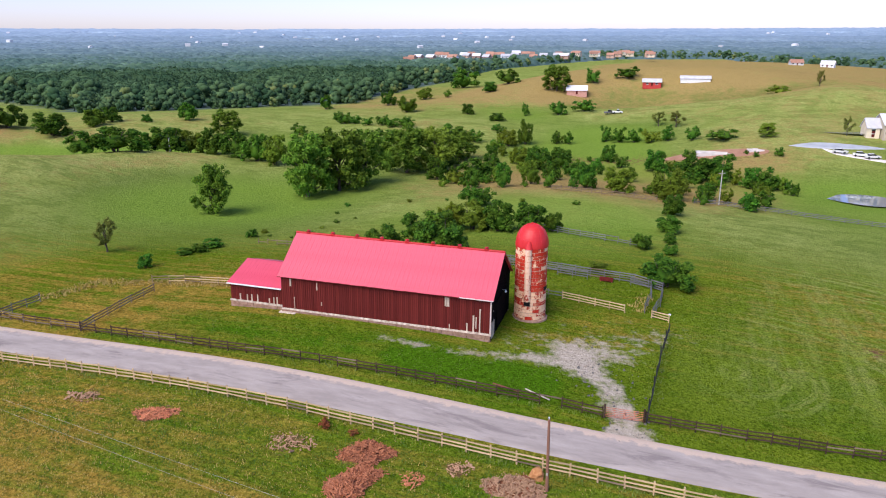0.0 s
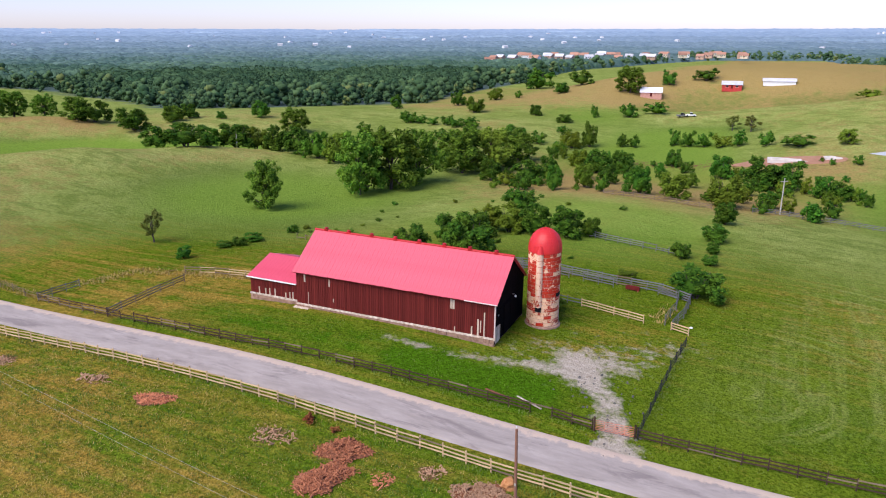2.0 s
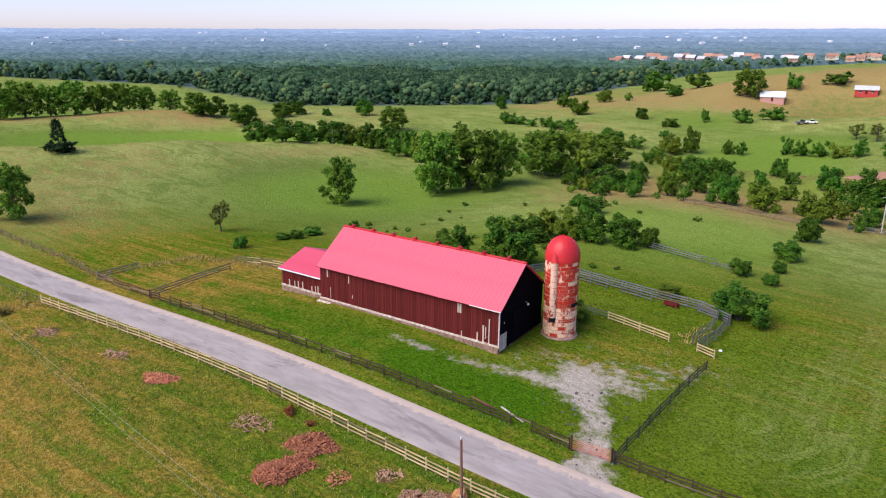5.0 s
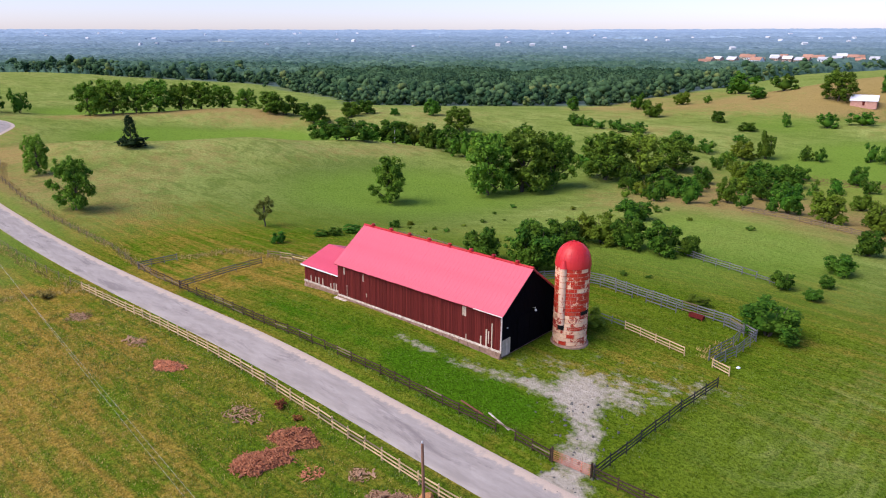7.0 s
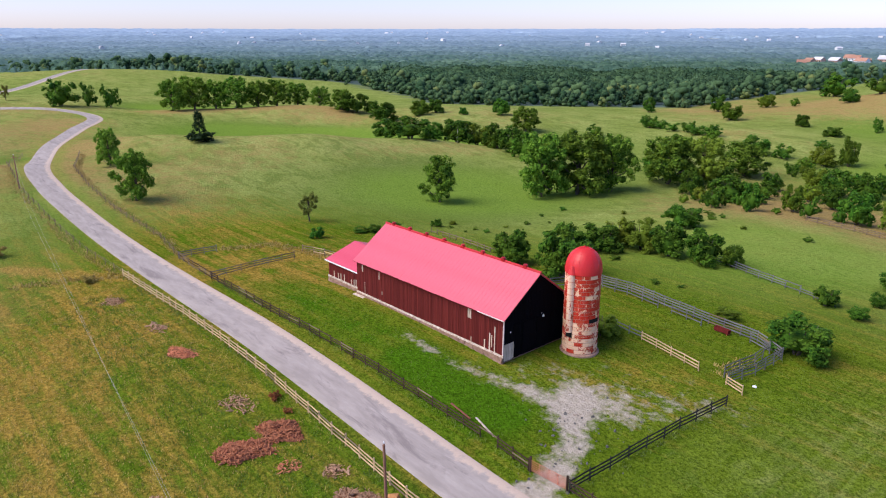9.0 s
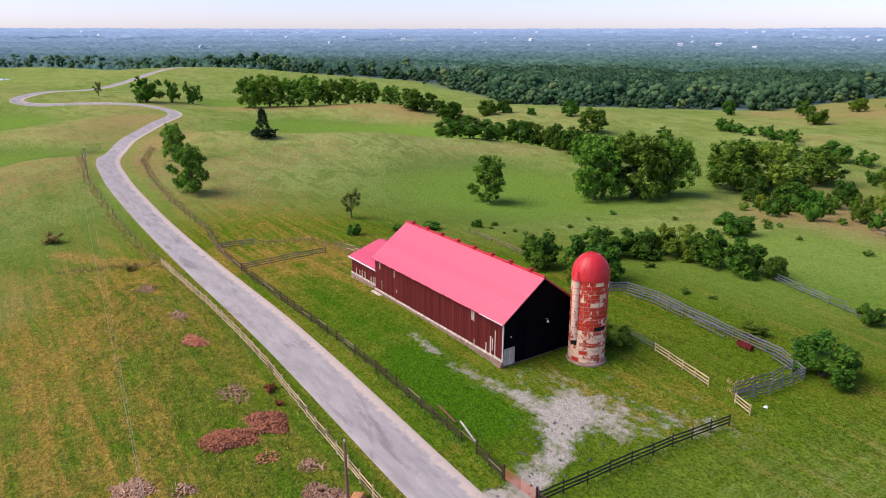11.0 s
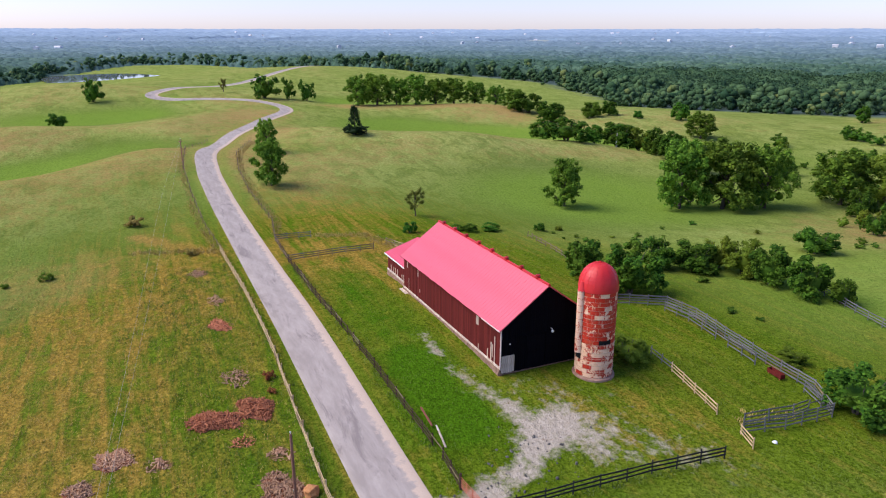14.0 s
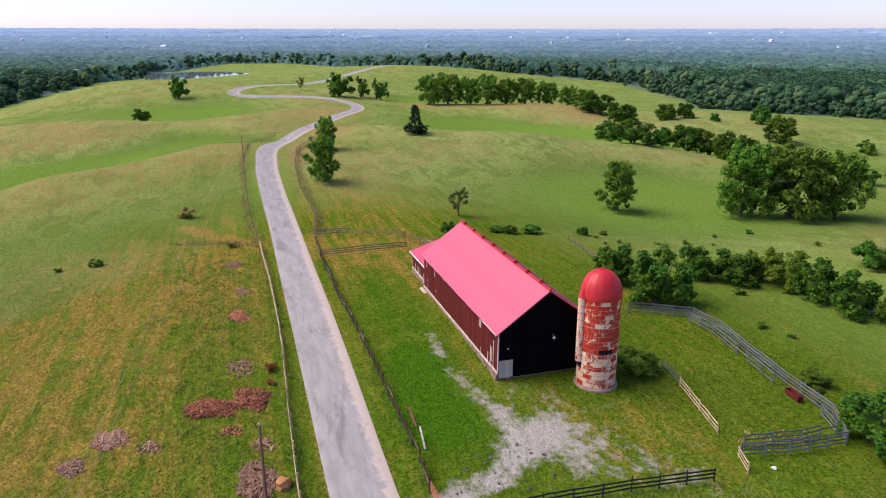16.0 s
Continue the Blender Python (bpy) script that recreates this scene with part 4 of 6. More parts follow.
for za, zb in ((z0, z1),):
    prev = None
    for i in range(sides + 1):
        a = -math.pi + math.pi * i / sides
        p = (0.46 * math.cos(a), -R - 0.02 + 0.46 * math.sin(a))
        q = (0.38 * math.cos(a), -R - 0.02 + 0.38 * math.sin(a))
        cur = [bm.verts.new((*p, za)), bm.verts.new((*p, zb)), bm.verts.new((*q, za))]
        if prev:
            bm.faces.new((prev[0], cur[0], cur[1], prev[1]))
            bm.faces.new((prev[2], cur[2], cur[0], prev[0]))
        prev = cur
part("chute", bm, M_CHUTE, silo, "pale half-round chute with red stains")
bm = bmesh.new()
for z in np.arange(z0 + 0.8, z1, 0.8):
    tube(bm, [(0.48 * math.cos(a), -R - 0.02 + 0.48 * math.sin(a), z) for a in np.linspace(-math.pi, 0, 9)], [0.02] * 9, 4)
part("chute_band", bm, M_BLOCK_RED, silo)
bm = bmesh.new()
m = Matrix.Translation((0, -R + 0.05, z1))
bmesh.ops.create_cone(bm, cap_ends=True, segments=14, radius1=0.56, radius2=0.24, depth=1.0, matrix=m @ Matrix.Translation((0, 0, 0.5)))
part("chute_hood", bm, M_DOME, silo, "red hood over the chute")
# solid box, black for the shade inside the chute
part("chute_opening", boxes(((-0.42, -R - 0.12, 2.3), (0.42, -R + 0.1, 2.95))), M_DARK, silo)
bm = bmesh.new()
for z in np.arange(1.0, RIM - 0.4, 1.55):
    n = 48
    tube(bm, [((R + 0.05) * math.cos(2 * math.pi * i / n), (R + 0.05) * math.sin(2 * math.pi * i / n), z) for i in range(n + 1)], [0.012] * (n + 1), 4)
part("steel_hoop", bm, M_JOINT, silo)


# ---- fences ----
def rough_box(name, material, seed):
    """A unit board: 1 long in x, centred in y and z, with slightly uneven edges."""
    rnd = random.Random(seed)
    bm = bmesh.new()
    box(bm, (0, -0.5, -0.5), (1, 0.5, 0.5))
    bmesh.ops.subdivide_edges(bm, edges=[e for e in bm.edges if abs((e.verts[0].co - e.verts[1].co).x) > 0.5], cuts=2)
    for v in bm.verts:
        v.co += Vector((0, rnd.uniform(-0.08, 0.08), rnd.uniform(-0.08, 0.08)))
    me = bpy.data.meshes.new(name)
    bm.to_mesh(me)
    bm.free()
    me.materials.append(material)
    return me


def post_mesh(material, seed):
    rnd = random.Random(seed)
    bm = bmesh.new()
    tube(bm, [(0, 0, -0.4), (0, 0, 0.5), (0, 0, 0.96), (0, 0, 1.0)], [0.55, 0.52, 0.5, 0.4], 7)
    for v in bm.verts:
        v.co += Vector((rnd.uniform(-0.05, 0.05), rnd.uniform(-0.05, 0.05), 0))
    me = bpy.data.meshes.new("post")
    bm.to_mesh(me)
    bm.free()
    me.materials.append(material)
    return me


BOARDS = {m.name: (rough_box("rail", m, 31), post_mesh(m, 41)) for m in (M_TAN, M_BROWN, M_TAR, M_GREY, M_OLD, M_RUST)}


def fence(points, material, label, rails=(0.4, 0.78, 1.16), height=1.35, gap=2.45, seed=1, board=0.14, missing=0.0, lean=2.0, mixed=None, share=0.0, post=0.13, post_material=None):
    """A board fence along points (x, y): each post and each rail is a part."""
    rnd = random.Random(seed)
    x0, y0 = points[0]
    root = thing("board_fence", Matrix.Translation((x0, y0, gz(x0, y0))), label, "fence")
    base = Vector((x0, y0, gz(x0, y0)))
    at = []
    for (ax, ay), (bx, by) in zip(points, points[1:]):
        n = max(1, round(math.hypot(bx - ax, by - ay) / gap))
        at += [(ax + (bx - ax) * i / n, ay + (by - ay) * i / n) for i in range(n)]
    at.append(points[-1])
    at = [Vector((x + rnd.uniform(-0.06, 0.06), y + rnd.uniform(-0.06, 0.06), gz(x, y))) for x, y in at]
    for i, p in enumerate(at):
        pm = BOARDS[(post_material or material).name][1]
        o = part("post", pm, None, root)
        o.matrix_local = Matrix.Translation(p - base) @ pose(0, 0, 0, rnd.uniform(-lean, lean), rnd.uniform(-lean, lean), rnd.uniform(0, 90)) @ Matrix.Diagonal((post, post, height * rnd.uniform(0.95, 1.05), 1))
        if i + 1 == len(at):
            break
        q = at[i + 1]
        for h in rails:
            if rnd.random() < missing:
                continue
            a, b = p + Vector((0, 0, h + rnd.uniform(-0.04, 0.04))), q + Vector((0, 0, h + rnd.uniform(-0.04, 0.04)))
            d = b - a
            side = Vector((-d.y, d.x, 0)).normalized()
            mat = mixed if mixed and rnd.random() < share else material
            o = part("rail", BOARDS[mat.name][0], None, root)
            ln = d.length
            rot = Matrix((d.normalized(), side, d.normalized().cross(side))).transposed().to_4x4()
            o.matrix_local = Matrix.Translation(a - base - side * (post * 0.5 + 0.02) - d.normalized() * 0.03) @ rot @ Matrix.Diagonal((ln + 0.06, 0.035, board, 1))
    return root


fence([(-83.3, 57.6), (-60, 58.2), (-36, 58.3), (-14, 57.6), (6, 57.4), (34, 58.2), (70, 59.5)], M_TAN, "tan pine board fence along the road verge", rails=(0.42, 0.82, 1.22), height=1.42, seed=51, board=0.145, mixed=M_OLD, share=0.10, post=0.17)
fence([(-71.4, 67.3), (-49, 67.2), (-30, 68.0), (-9.0, 68.7), (-4.7, 68.4)], M_BROWN, "dark brown creosoted board fence beside the road", seed=52, missing=0.06, mixed=M_OLD, share=0.10)
fence([(-0.3, 68.9), (19, 69.4), (45, 70.6), (75, 72)], M_BROWN, "dark brown creosoted board fence beside the road", seed=53, mixed=M_OLD, share=0.08)
fence([(-0.3, 68.9), (0.2, 77), (0.7, 85), (1.4, 92.8)], M_TAR, "black tarred board fence dividing yard and field", seed=54, rails=(0.45, 0.85, 1.25), height=1.42, board=0.15)
fence([(-86, 67.8), (-79, 67.5), (-71.4, 67.3)], M_OLD, "brown weathered board fence of the small pen", seed=55, mixed=M_BROWN, share=0.5)
fence([(-71.4, 67.3), (-71.9, 75), (-72.3, 82.6)], M_OLD, "brown weathered board fence of the small pen", seed=56, mixed=M_GREY, share=0.4)
fence([(-86, 67.8), (-85.6, 74.4)], M_GREY, "grey weathered board fence of the small pen", seed=57, mixed=M_OLD, share=0.4)
fence([(-75.5, 86.1), (-70.5, 87.6), (-62.0, 88.0), (-57.4, 88.2)], M_OLD, "straw-coloured old rail fence among dry weeds", seed=58, mixed=M_TAN, share=0.5, missing=0.2)
fence([(-86, 67.8), (-100, 69.8), (-124, 69.0), (-144, 69.6), (-165, 72), (-190, 80)], M_OLD, "thin old wire-and-board fence along the verge", rails=(0.6, 1.0), gap=3.6, seed=59, board=0.06, post=0.11)
fence([(-83.3, 57.6), (-104, 56.6), (-128, 56.4), (-150, 56.6), (-176, 59.2), (-204, 68)], M_OLD, "thin old post-and-wire fence along the verge", rails=(0.7, 1.05), gap=4.2, seed=71, board=0.045, post=0.12)
fence([(-33.6, 104.6), (-32.3, 107.6), (-29.8, 112.2), (-24.6, 112.9), (-18.4, 112.0), (-11.1, 111.2), (-4.1, 111.0), (0.2, 108.4)], M_GREY, "silvered grey corral board fence", rails=(0.35, 0.75, 1.12, 1.5), height=1.65, seed=60, board=0.17, mixed=M_OLD, share=0.08)
fence([(-28.5, 110.8), (-24.4, 111.4), (-18.6, 110.6), (-11.4, 109.8)], M_GREY, "silvered grey inner corral fence", rails=(0.5, 0.95, 1.4), height=1.6, seed=61, missing=0.25)
fence([(0.2, 108.4), (0.1, 102), (-0.8, 97.4)], M_GREY, "silvered grey corral board fence", rails=(0.35, 0.75, 1.12, 1.45), height=1.6, seed=62, lean=5)
fence([(-4.6, 110.0), (-1.6, 108.9), (-1.2, 104.6), (-2.0, 98.6)], M_GREY, "silvered grey inner corral chute fence", rails=(0.45, 0.9, 1.35), height=1.5, seed=63, missing=0.15, lean=5)
fence([(-18.1, 100.0), (-13.7, 99.5)], M_GREY, "old grey yard fence in the grass", rails=(0.5, 0.95), height=1.25, seed=64, lean=4)
fence([(-13.7, 99.5), (-8.9, 98.5), (-4.7, 97.7)], M_TAN, "pale pine yard fence", rails=(0.35, 0.72, 1.12), height=1.25, seed=65, gap=2.2)
fence([(-0.9, 97.2), (1.4, 96.4)], M_TAN, "short pale pine hurdle", rails=(0.35, 0.72, 1.1), height=1.2, seed=66)
fence([(-27.0, 138.0), (-18.2, 135.6), (-6.2, 132.9), (-3.0, 132.2)], M_GREY, "grey weathered pasture fence along the bushes", rails=(0.45, 0.85, 1.25), height=1.35, seed=67, lean=4, missing=0.1)
fence([(-75.3, 115.8), (-66, 114.4), (-58.4, 113), (-45, 110)], M_OLD, "old brown pasture fence in long grass", rails=(0.45, 0.95), height=1.2, seed=68, missing=0.15, lean=5)
fence([(5.9, 185), (11, 188), (28.7, 187.4), (48.4, 184), (80, 180)], M_GREY, "grey board fence along the far field", seed=69, gap=2.8)
fence([(-30, 186), (-14, 183), (-3, 181)], M_OLD, "old brown board fence by the thicket", seed=70, gap=2.8)


def tube_gate():
    """The rusty red tubular gate across the drive, in two leaves."""
    a, b = Vector((-4.5, 68.45, gz(-4.5, 68.45))), Vector((-0.5, 68.85, gz(-0.5, 68.85)))
    root = thing("farm_gate", Matrix.Translation(a), "rusty red tubular steel gate across the gravel drive", "gate")
    d = b - a
    half = d / 2
    for k in range(2):
        p = half * k + d.normalized() * 0.05
        q = half * (k + 1) - d.normalized() * 0.05
        bm = bmesh.new()
        for h in (0.25, 0.42, 0.6, 0.8, 1.02, 1.25):
            tube(bm, [p + Vector((0, 0, h)), q + Vector((0, 0, h))], [0.028, 0.028], 6)
        for e in (p, q, (p + q) / 2):
            tube(bm, [e + Vector((0, 0, 0.25)), e + Vector((0, 0, 1.25))], [0.028, 0.028], 6)
        part("gate_leaf", bm, M_RUST, root)
    for e in (Vector((0, 0, 0)), d):
        bm = bmesh.new()
        tube(bm, [e + Vector((0, 0, -0.3)), e + Vector((0, 0, 1.6))], [0.12, 0.11], 8)
        part("gate_post", bm, M_BROWN, root)


tube_gate()


# ---- trees ----
def leaf_cloud(clumps, leaves, size, clump_r, seed, heart=None):
    """Crown: each clump is an uneven core under a shell of small leaf sprays that face outward and up; heart fills the middle."""
    nr = np.random.RandomState(seed)
    bm = bmesh.new()
    bmesh.ops.create_icosphere(bm, subdivisions=1, radius=1.0)
    core = np.array([v.co[:] for v in bm.verts])
    tri = np.array([[v.index for v in f.verts] for f in bm.faces])
    bm.free()
    vs, fs, n0 = [], [], 0
    if heart:
        z, w, h = heart
        vs.append(np.array([0, 0, z]) + core * np.array([w, w, h]) * (0.85 + 0.3 * nr.rand(len(core), 1)))
        fs.append(tri)
        n0 = len(core)
    for c, f in clumps:
        c = np.asarray(c)
        inner = c + core * clump_r * f * np.array([0.52, 0.52, 0.46]) * (0.7 + 0.6 * nr.rand(len(core), 1))
        vs.append(inner)
        fs.append(tri + n0)
        n0 += len(core)
        k = int(leaves * (0.7 + 0.6 * nr.rand()))
        d = nr.normal(size=(k, 3)) + np.array([0, 0, 0.25])
        d /= np.linalg.norm(d, axis=1)[:, None]
        pos = c + d * clump_r * f * (0.48 + 0.66 * nr.rand(k, 1)) * np.array([1, 1, 0.9])
        up = d + 0.45 * nr.normal(size=(k, 3)) + np.array([0, 0, 0.5])
        up /= np.linalg.norm(up, axis=1)[:, None]
        t = np.cross(up, nr.normal(size=(k, 3)))
        t /= np.linalg.norm(t, axis=1)[:, None] + 1e-9
        b = np.cross(up, t)
        s = size * (0.5 + 0.9 * nr.rand(k, 1))
        vs.append(np.stack([pos - t * s, pos - b * s * 0.7, pos + t * s, pos + b * s * 0.7], 1).reshape(-1, 3))
        q = np.arange(n0, n0 + 4 * k).reshape(-1, 4)
        fs.append(np.concatenate([q[:, [0, 1, 2]], q[:, [0, 2, 3]]]))
        n0 += 4 * k
    return np.concatenate(vs), np.concatenate(fs)


def tree_meshes(kind, seed):
    """Trunk with limbs and a crown of leaves, for a tree one unit high and one unit wide."""
    rnd = random.Random(seed)
    nr = np.random.RandomState(seed)
    bm = bmesh.new()
    clumps = []
    if kind in ("oak", "sparse"):
        lobes, buds, leaves, size, wide, low = (20, 7, 54, 0.021, 0.170, 0.13) if kind == "oak" else (11, 4, 48, 0.020, 0.115, 0.30)
        fork = (rnd.uniform(-0.03, 0.03), rnd.uniform(-0.03, 0.03), 0.24)
        tube(bm, [(0, 0, -0.03), (0.004, 0, 0.08), fork, (fork[0] * 1.5, -fork[1], 0.55), (0, 0, 0.84)], [0.036, 0.026, 0.021, 0.012, 0.003], 8)
        for i in range(lobes):
            z = low + (0.90 - low) * ((i + 0.6 * nr.rand()) / lobes) ** 0.9
            a = i * 2.4 + 0.9 * nr.rand()
            env = math.sin(math.pi * min(0.97, max(0.1, 0.16 + 0.80 * (z - low) / (0.92 - low)))) ** 0.55
            r = 0.385 * env * (0.62 + 0.42 * nr.rand()) * (1 if i % 4 else 0.45)
            c = np.array((r * math.cos(a), r * math.sin(a), z))
            w = wide * (0.72 + 0.55 * nr.rand())
            clumps.append((c - np.array((0, 0, 0.2 * w)), 0.72 * w / 0.10))
            for _ in range(buds):
                d = nr.normal(size=3) * np.array((1, 1, 0.75)) + np.array((c[0], c[1], 0.10)) * 2.2
                d /= np.linalg.norm(d)
                clumps.append((c + d * w * (0.62 + 0.35 * nr.rand()), 0.50 + 0.35 * nr.rand()))
            root = (fork[0], fork[1], max(0.2, z - 0.30))
            tube(bm, [root, (c[0] * 0.5, c[1] * 0.5, z - 0.12), tuple(c * np.array((0.95, 0.95, 1)))], [0.013, 0.008, 0.003], 5)
        v, f = leaf_cloud(clumps, leaves, size, 0.10, seed)
    elif kind == "cedar":
        tube(bm, [(0, 0, -0.03), (0, 0, 0.9)], [0.03, 0.004], 7)
        for i in range(34):
            z = 0.10 + 0.85 * i / 34
            w = 0.5 if z < 0.42 else 0.2
            r = w * (1 - 0.6 * (z / 0.42 if z < 0.42 else (z - 0.42) / 0.58)) * (0.5 + 0.5 * nr.rand())
            a = 2.4 * i
            clumps.append(((r * math.cos(a), r * math.sin(a), z), 0.8 + 0.4 * nr.rand()))
        v, f = leaf_cloud(clumps, 70, 0.02, 0.09, seed)
    else:
        stems = 5 if kind == "bush" else 3
        for s in range(stems):
            a = 2 * math.pi * s / stems + nr.rand()
            tube(bm, [(0.03 * math.cos(a), 0.03 * math.sin(a), -0.04), (0.12 * math.cos(a), 0.12 * math.sin(a), 0.3), (0.24 * math.cos(a), 0.24 * math.sin(a), 0.7)], [0.02, 0.012, 0.004], 5)
        lobes, buds, leaves, size = (11, 6, 60, 0.028) if kind == "bush" else (6, 5, 26, 0.042)
        for i in range(lobes):
            z = 0.12 + 0.62 * ((i + 0.7 * nr.rand()) / lobes) ** 1.1
            a = i * 2.4 + 1.1 * nr.rand()
            env = math.sqrt(max(0.05, 1 - ((z - 0.26) / 0.60) ** 2))
            r = 0.33 * env * (0.65 + 0.5 * nr.rand())
            c = np.array((r * math.cos(a), r * math.sin(a), z))
            w = (0.19 if kind == "bush" else 0.23) * (0.7 + 0.55 * nr.rand())
            clumps.append((c, 0.78 * w / 0.11))
            for _ in range(buds):
                d = nr.normal(size=3) + np.array((c[0] * 2, c[1] * 2, 0.5))
                d /= np.linalg.norm(d)
                clumps.append((c + d * w * (0.6 + 0.4 * nr.rand()), 0.55 + 0.4 * nr.rand()))
        v, f = leaf_cloud(clumps, leaves, size, 0.11 if kind == "bush" else 0.13, seed, (0.32, 0.27, 0.28))
    v[:, 2] = np.maximum(v[:, 2], 0.01)
    trunk = bpy.data.meshes.new("trunk")
    bm.to_mesh(trunk)
    bm.free()
    trunk.materials.append(M_BARK)
    return trunk, v, f


LEAF_OF = {"oak": M_LEAF, "sparse": M_THIN, "cedar": M_CEDAR, "bush": M_BUSH, "scrub": M_BUSH, "dry": M_DRY, "juniper": M_CEDAR, "rusty": M_RUSTY}
PROTO = {}
for kind, count in (("oak", 4), ("sparse", 2), ("cedar", 1), ("bush", 5), ("scrub", 4), ("dry", 1), ("juniper", 1), ("rusty", 1)):
    PROTO[kind] = []
    for i in range(count):
        trunk, v, f = tree_meshes(kind, 100 + 7 * i + len(kind))
        PROTO[kind].append((trunk, mesh_arrays("crown", v, f, LEAF_OF[kind])))
planted = random.Random(77)


def plant(name, kind, rows, label, category, group="", sink=0.0, spread_out=1.08, taller=1.03):
    for i, (x, y, h, w) in enumerate(rows):
        trunk, crown = PROTO[kind][(i + planted.randrange(9)) % len(PROTO[kind])]
        root = thing(name, Matrix.Translation((x, y, gz(x, y) - sink)) @ pose(0, 0, 0, 0, 0, planted.uniform(0, 360)), label, category, group)
        for n, me in (("trunk", trunk), ("crown", crown)):
            o = part(n, me, None, root)
            o.scale = (w * spread_out, w * spread_out, h * taller)


plant("oak_tree", "oak", [(-94.4, 171.1, 16.7, 12.4), (-89.7, 180.8, 16.8, 14.5), (-85.8, 190.9, 15.6, 11.7), (-80.9, 212.1, 14.2, 14.5), (-74.3, 219.6, 13.6, 12.6), (-72.2, 240.8, 10.7, 13.2)],
      "tall broadleaf tree with full green crown in a grove", "tree", "oak grove", spread_out=1.25)
plant("oak_tree", "oak", [(-164.9, 80.8, 9.4, 6.8), (-128.8, 75.2, 10.8, 8.0), (-104.7, 143.4, 11.8, 9.6), (-171.2, 247.7, 9.8, 11.8), (-62.5, 390.1, 13.2, 15.1), (31.1, 278.7, 4.8, 6.9)],
      "lone broadleaf tree with green crown in pasture", "tree", "", spread_out=1.12)
plant("thin_tree", "sparse", [(-97.2, 100.3, 6.4, 5.4), (-7.2, 316.0, 6.3, 7.1), (-0.1, 310.5, 6.2, 7.9), (57.1, 282.7, 6.4, 4.4), (67.4, 411.4, 8.9, 5.2), (-348.3, 91.3, 7.2, 5.7)],
      "thin-crowned yellowish tree in pasture", "tree", "")
plant("hedge_tree", "bush", [(-224.5, 213.3, 7.4, 11.8), (-180.9, 183.3, 6.1, 8.8), (-172.1, 187.0, 6.9, 12.8), (-172.4, 199.1, 5.7, 6.9), (-166.1, 204.9, 7.5, 11.7), (-162.4, 211.3, 6.9, 8.0), (-152.0, 211.2, 7.2, 9.0), (-142.5, 210.5, 7.5, 8.5), (-132.1, 206.2, 7.7, 8.7), (-124.0, 204.1, 8.1, 7.4), (-222.9, 232.8, 5.6, 9.1), (-222.9, 242.3, 5.3, 7.0), (-210.4, 248.2, 2.8, 3.8), (-201.2, 263.9, 6.0, 6.9), (-248.4, 215.3, 7.4, 9.9), (-176.7, 345.0, 5.9, 6.0), (-147.6, 360.5, 6.5, 7.3), (-126.7, 333.4, 6.6, 8.3), (-135.5, 385.4, 5.6, 7.6), (-100.4, 394.5, 4.9, 7.6), (-96.1, 335.6, 4.3, 5.5), (-78.4, 322.6, 3.1, 6.7)],
      "dense dark green hedgerow tree on hill", "tree", "hedgerow trees", spread_out=1.22, taller=1.38)
plant("thicket_bush", "bush", [(-66.8, 201.2, 5.8, 7.5), (-54.5, 199.2, 5.8, 9.9), (-43.7, 187.8, 5.9, 5.6), (-37.5, 196.6, 5.8, 5.7), (-22.1, 193.3, 6.5, 7.7), (-12.9, 190.9, 5.9, 9.0), (-5.2, 243.0, 6.5, 8.6), (-0.4, 187.9, 6.8, 9.5), (7.0, 230.0, 7.7, 12.2), (13.8, 230.2, 7.2, 9.7), (22.6, 224.1, 5.3, 7.3), (26.7, 222.3, 4.6, 6.6), (-34.6, 212.5, 4.8, 6.8), (-43.3, 236.1, 6.5, 9.5), (-36.7, 244.4, 5.7, 8.8), (-22.3, 260.1, 5.1, 6.1), (9.3, 197.9, 3.6, 6.0), (-12.8, 222.1, 3.8, 5.9), (-30.6, 226.6, 4.0, 6.1), (-50.4, 242.0, 5.5, 7.8), (-56.8, 227.3, 4.5, 6.7), (-62.0, 274.8, 5.7, 8.9), (-56.4, 280.4, 8.0, 6.7), (-84.8, 273.3, 5.8, 9.9)],
      "rounded green thicket bush in rough pasture", "bush", "thicket bushes", spread_out=0.98, taller=1.35)
plant("field_bush", "bush", [(1.0, 164.6, 5.8, 5.3), (0.4, 147.5, 3.9, 5.3), (0.8, 137.9, 2.4, 2.4), (1.1, 130.0, 2.3, 2.6), (0.6, 111.6, 5.9, 7.4), (-4.1, 131.6, 3.5, 3.3), (-10.2, 114.2, 1.9, 3.7), (-46.0, 109.3, 6.8, 6.7), (-36.2, 110.6, 8.8, 8.4), (-45.5, 123.5, 6.0, 5.8), (-41.9, 128.1, 5.8, 7.5), (-41.9, 133.1, 6.3, 4.5), (-37.3, 134.2, 6.4, 6.4), (-31.9, 134.2, 7.1, 6.6), (-25.7, 134.7, 6.9, 6.6), (-43.0, 157.3, 5.5, 7.1), (-18.0, 96.4, 3.2, 4.9), (-21.5, 136.9, 4.6, 3.8)],
      "broad leafy green bush by fence", "bush", "bushes along fences", spread_out=1.12, taller=1.0)
plant("low_bush", "bush", [(-83.1, 93.6, 2.6, 2.6), (-83.1, 103.6, 1.4, 2.9), (-81.8, 106.2, 1.8, 3.4), (-82.1, 110.9, 1.8, 4.0), (-80.5, 121.8, 2.0, 2.4), (-80.4, 126.4, 1.0, 1.7), (-271.3, 19.4, 5.7, 7.1), (-83.1, 29.9, 1.4, 2.1), (-82.3, 23.9, 0.9, 1.3)],
      "low dark green bush in grass", "bush", "")
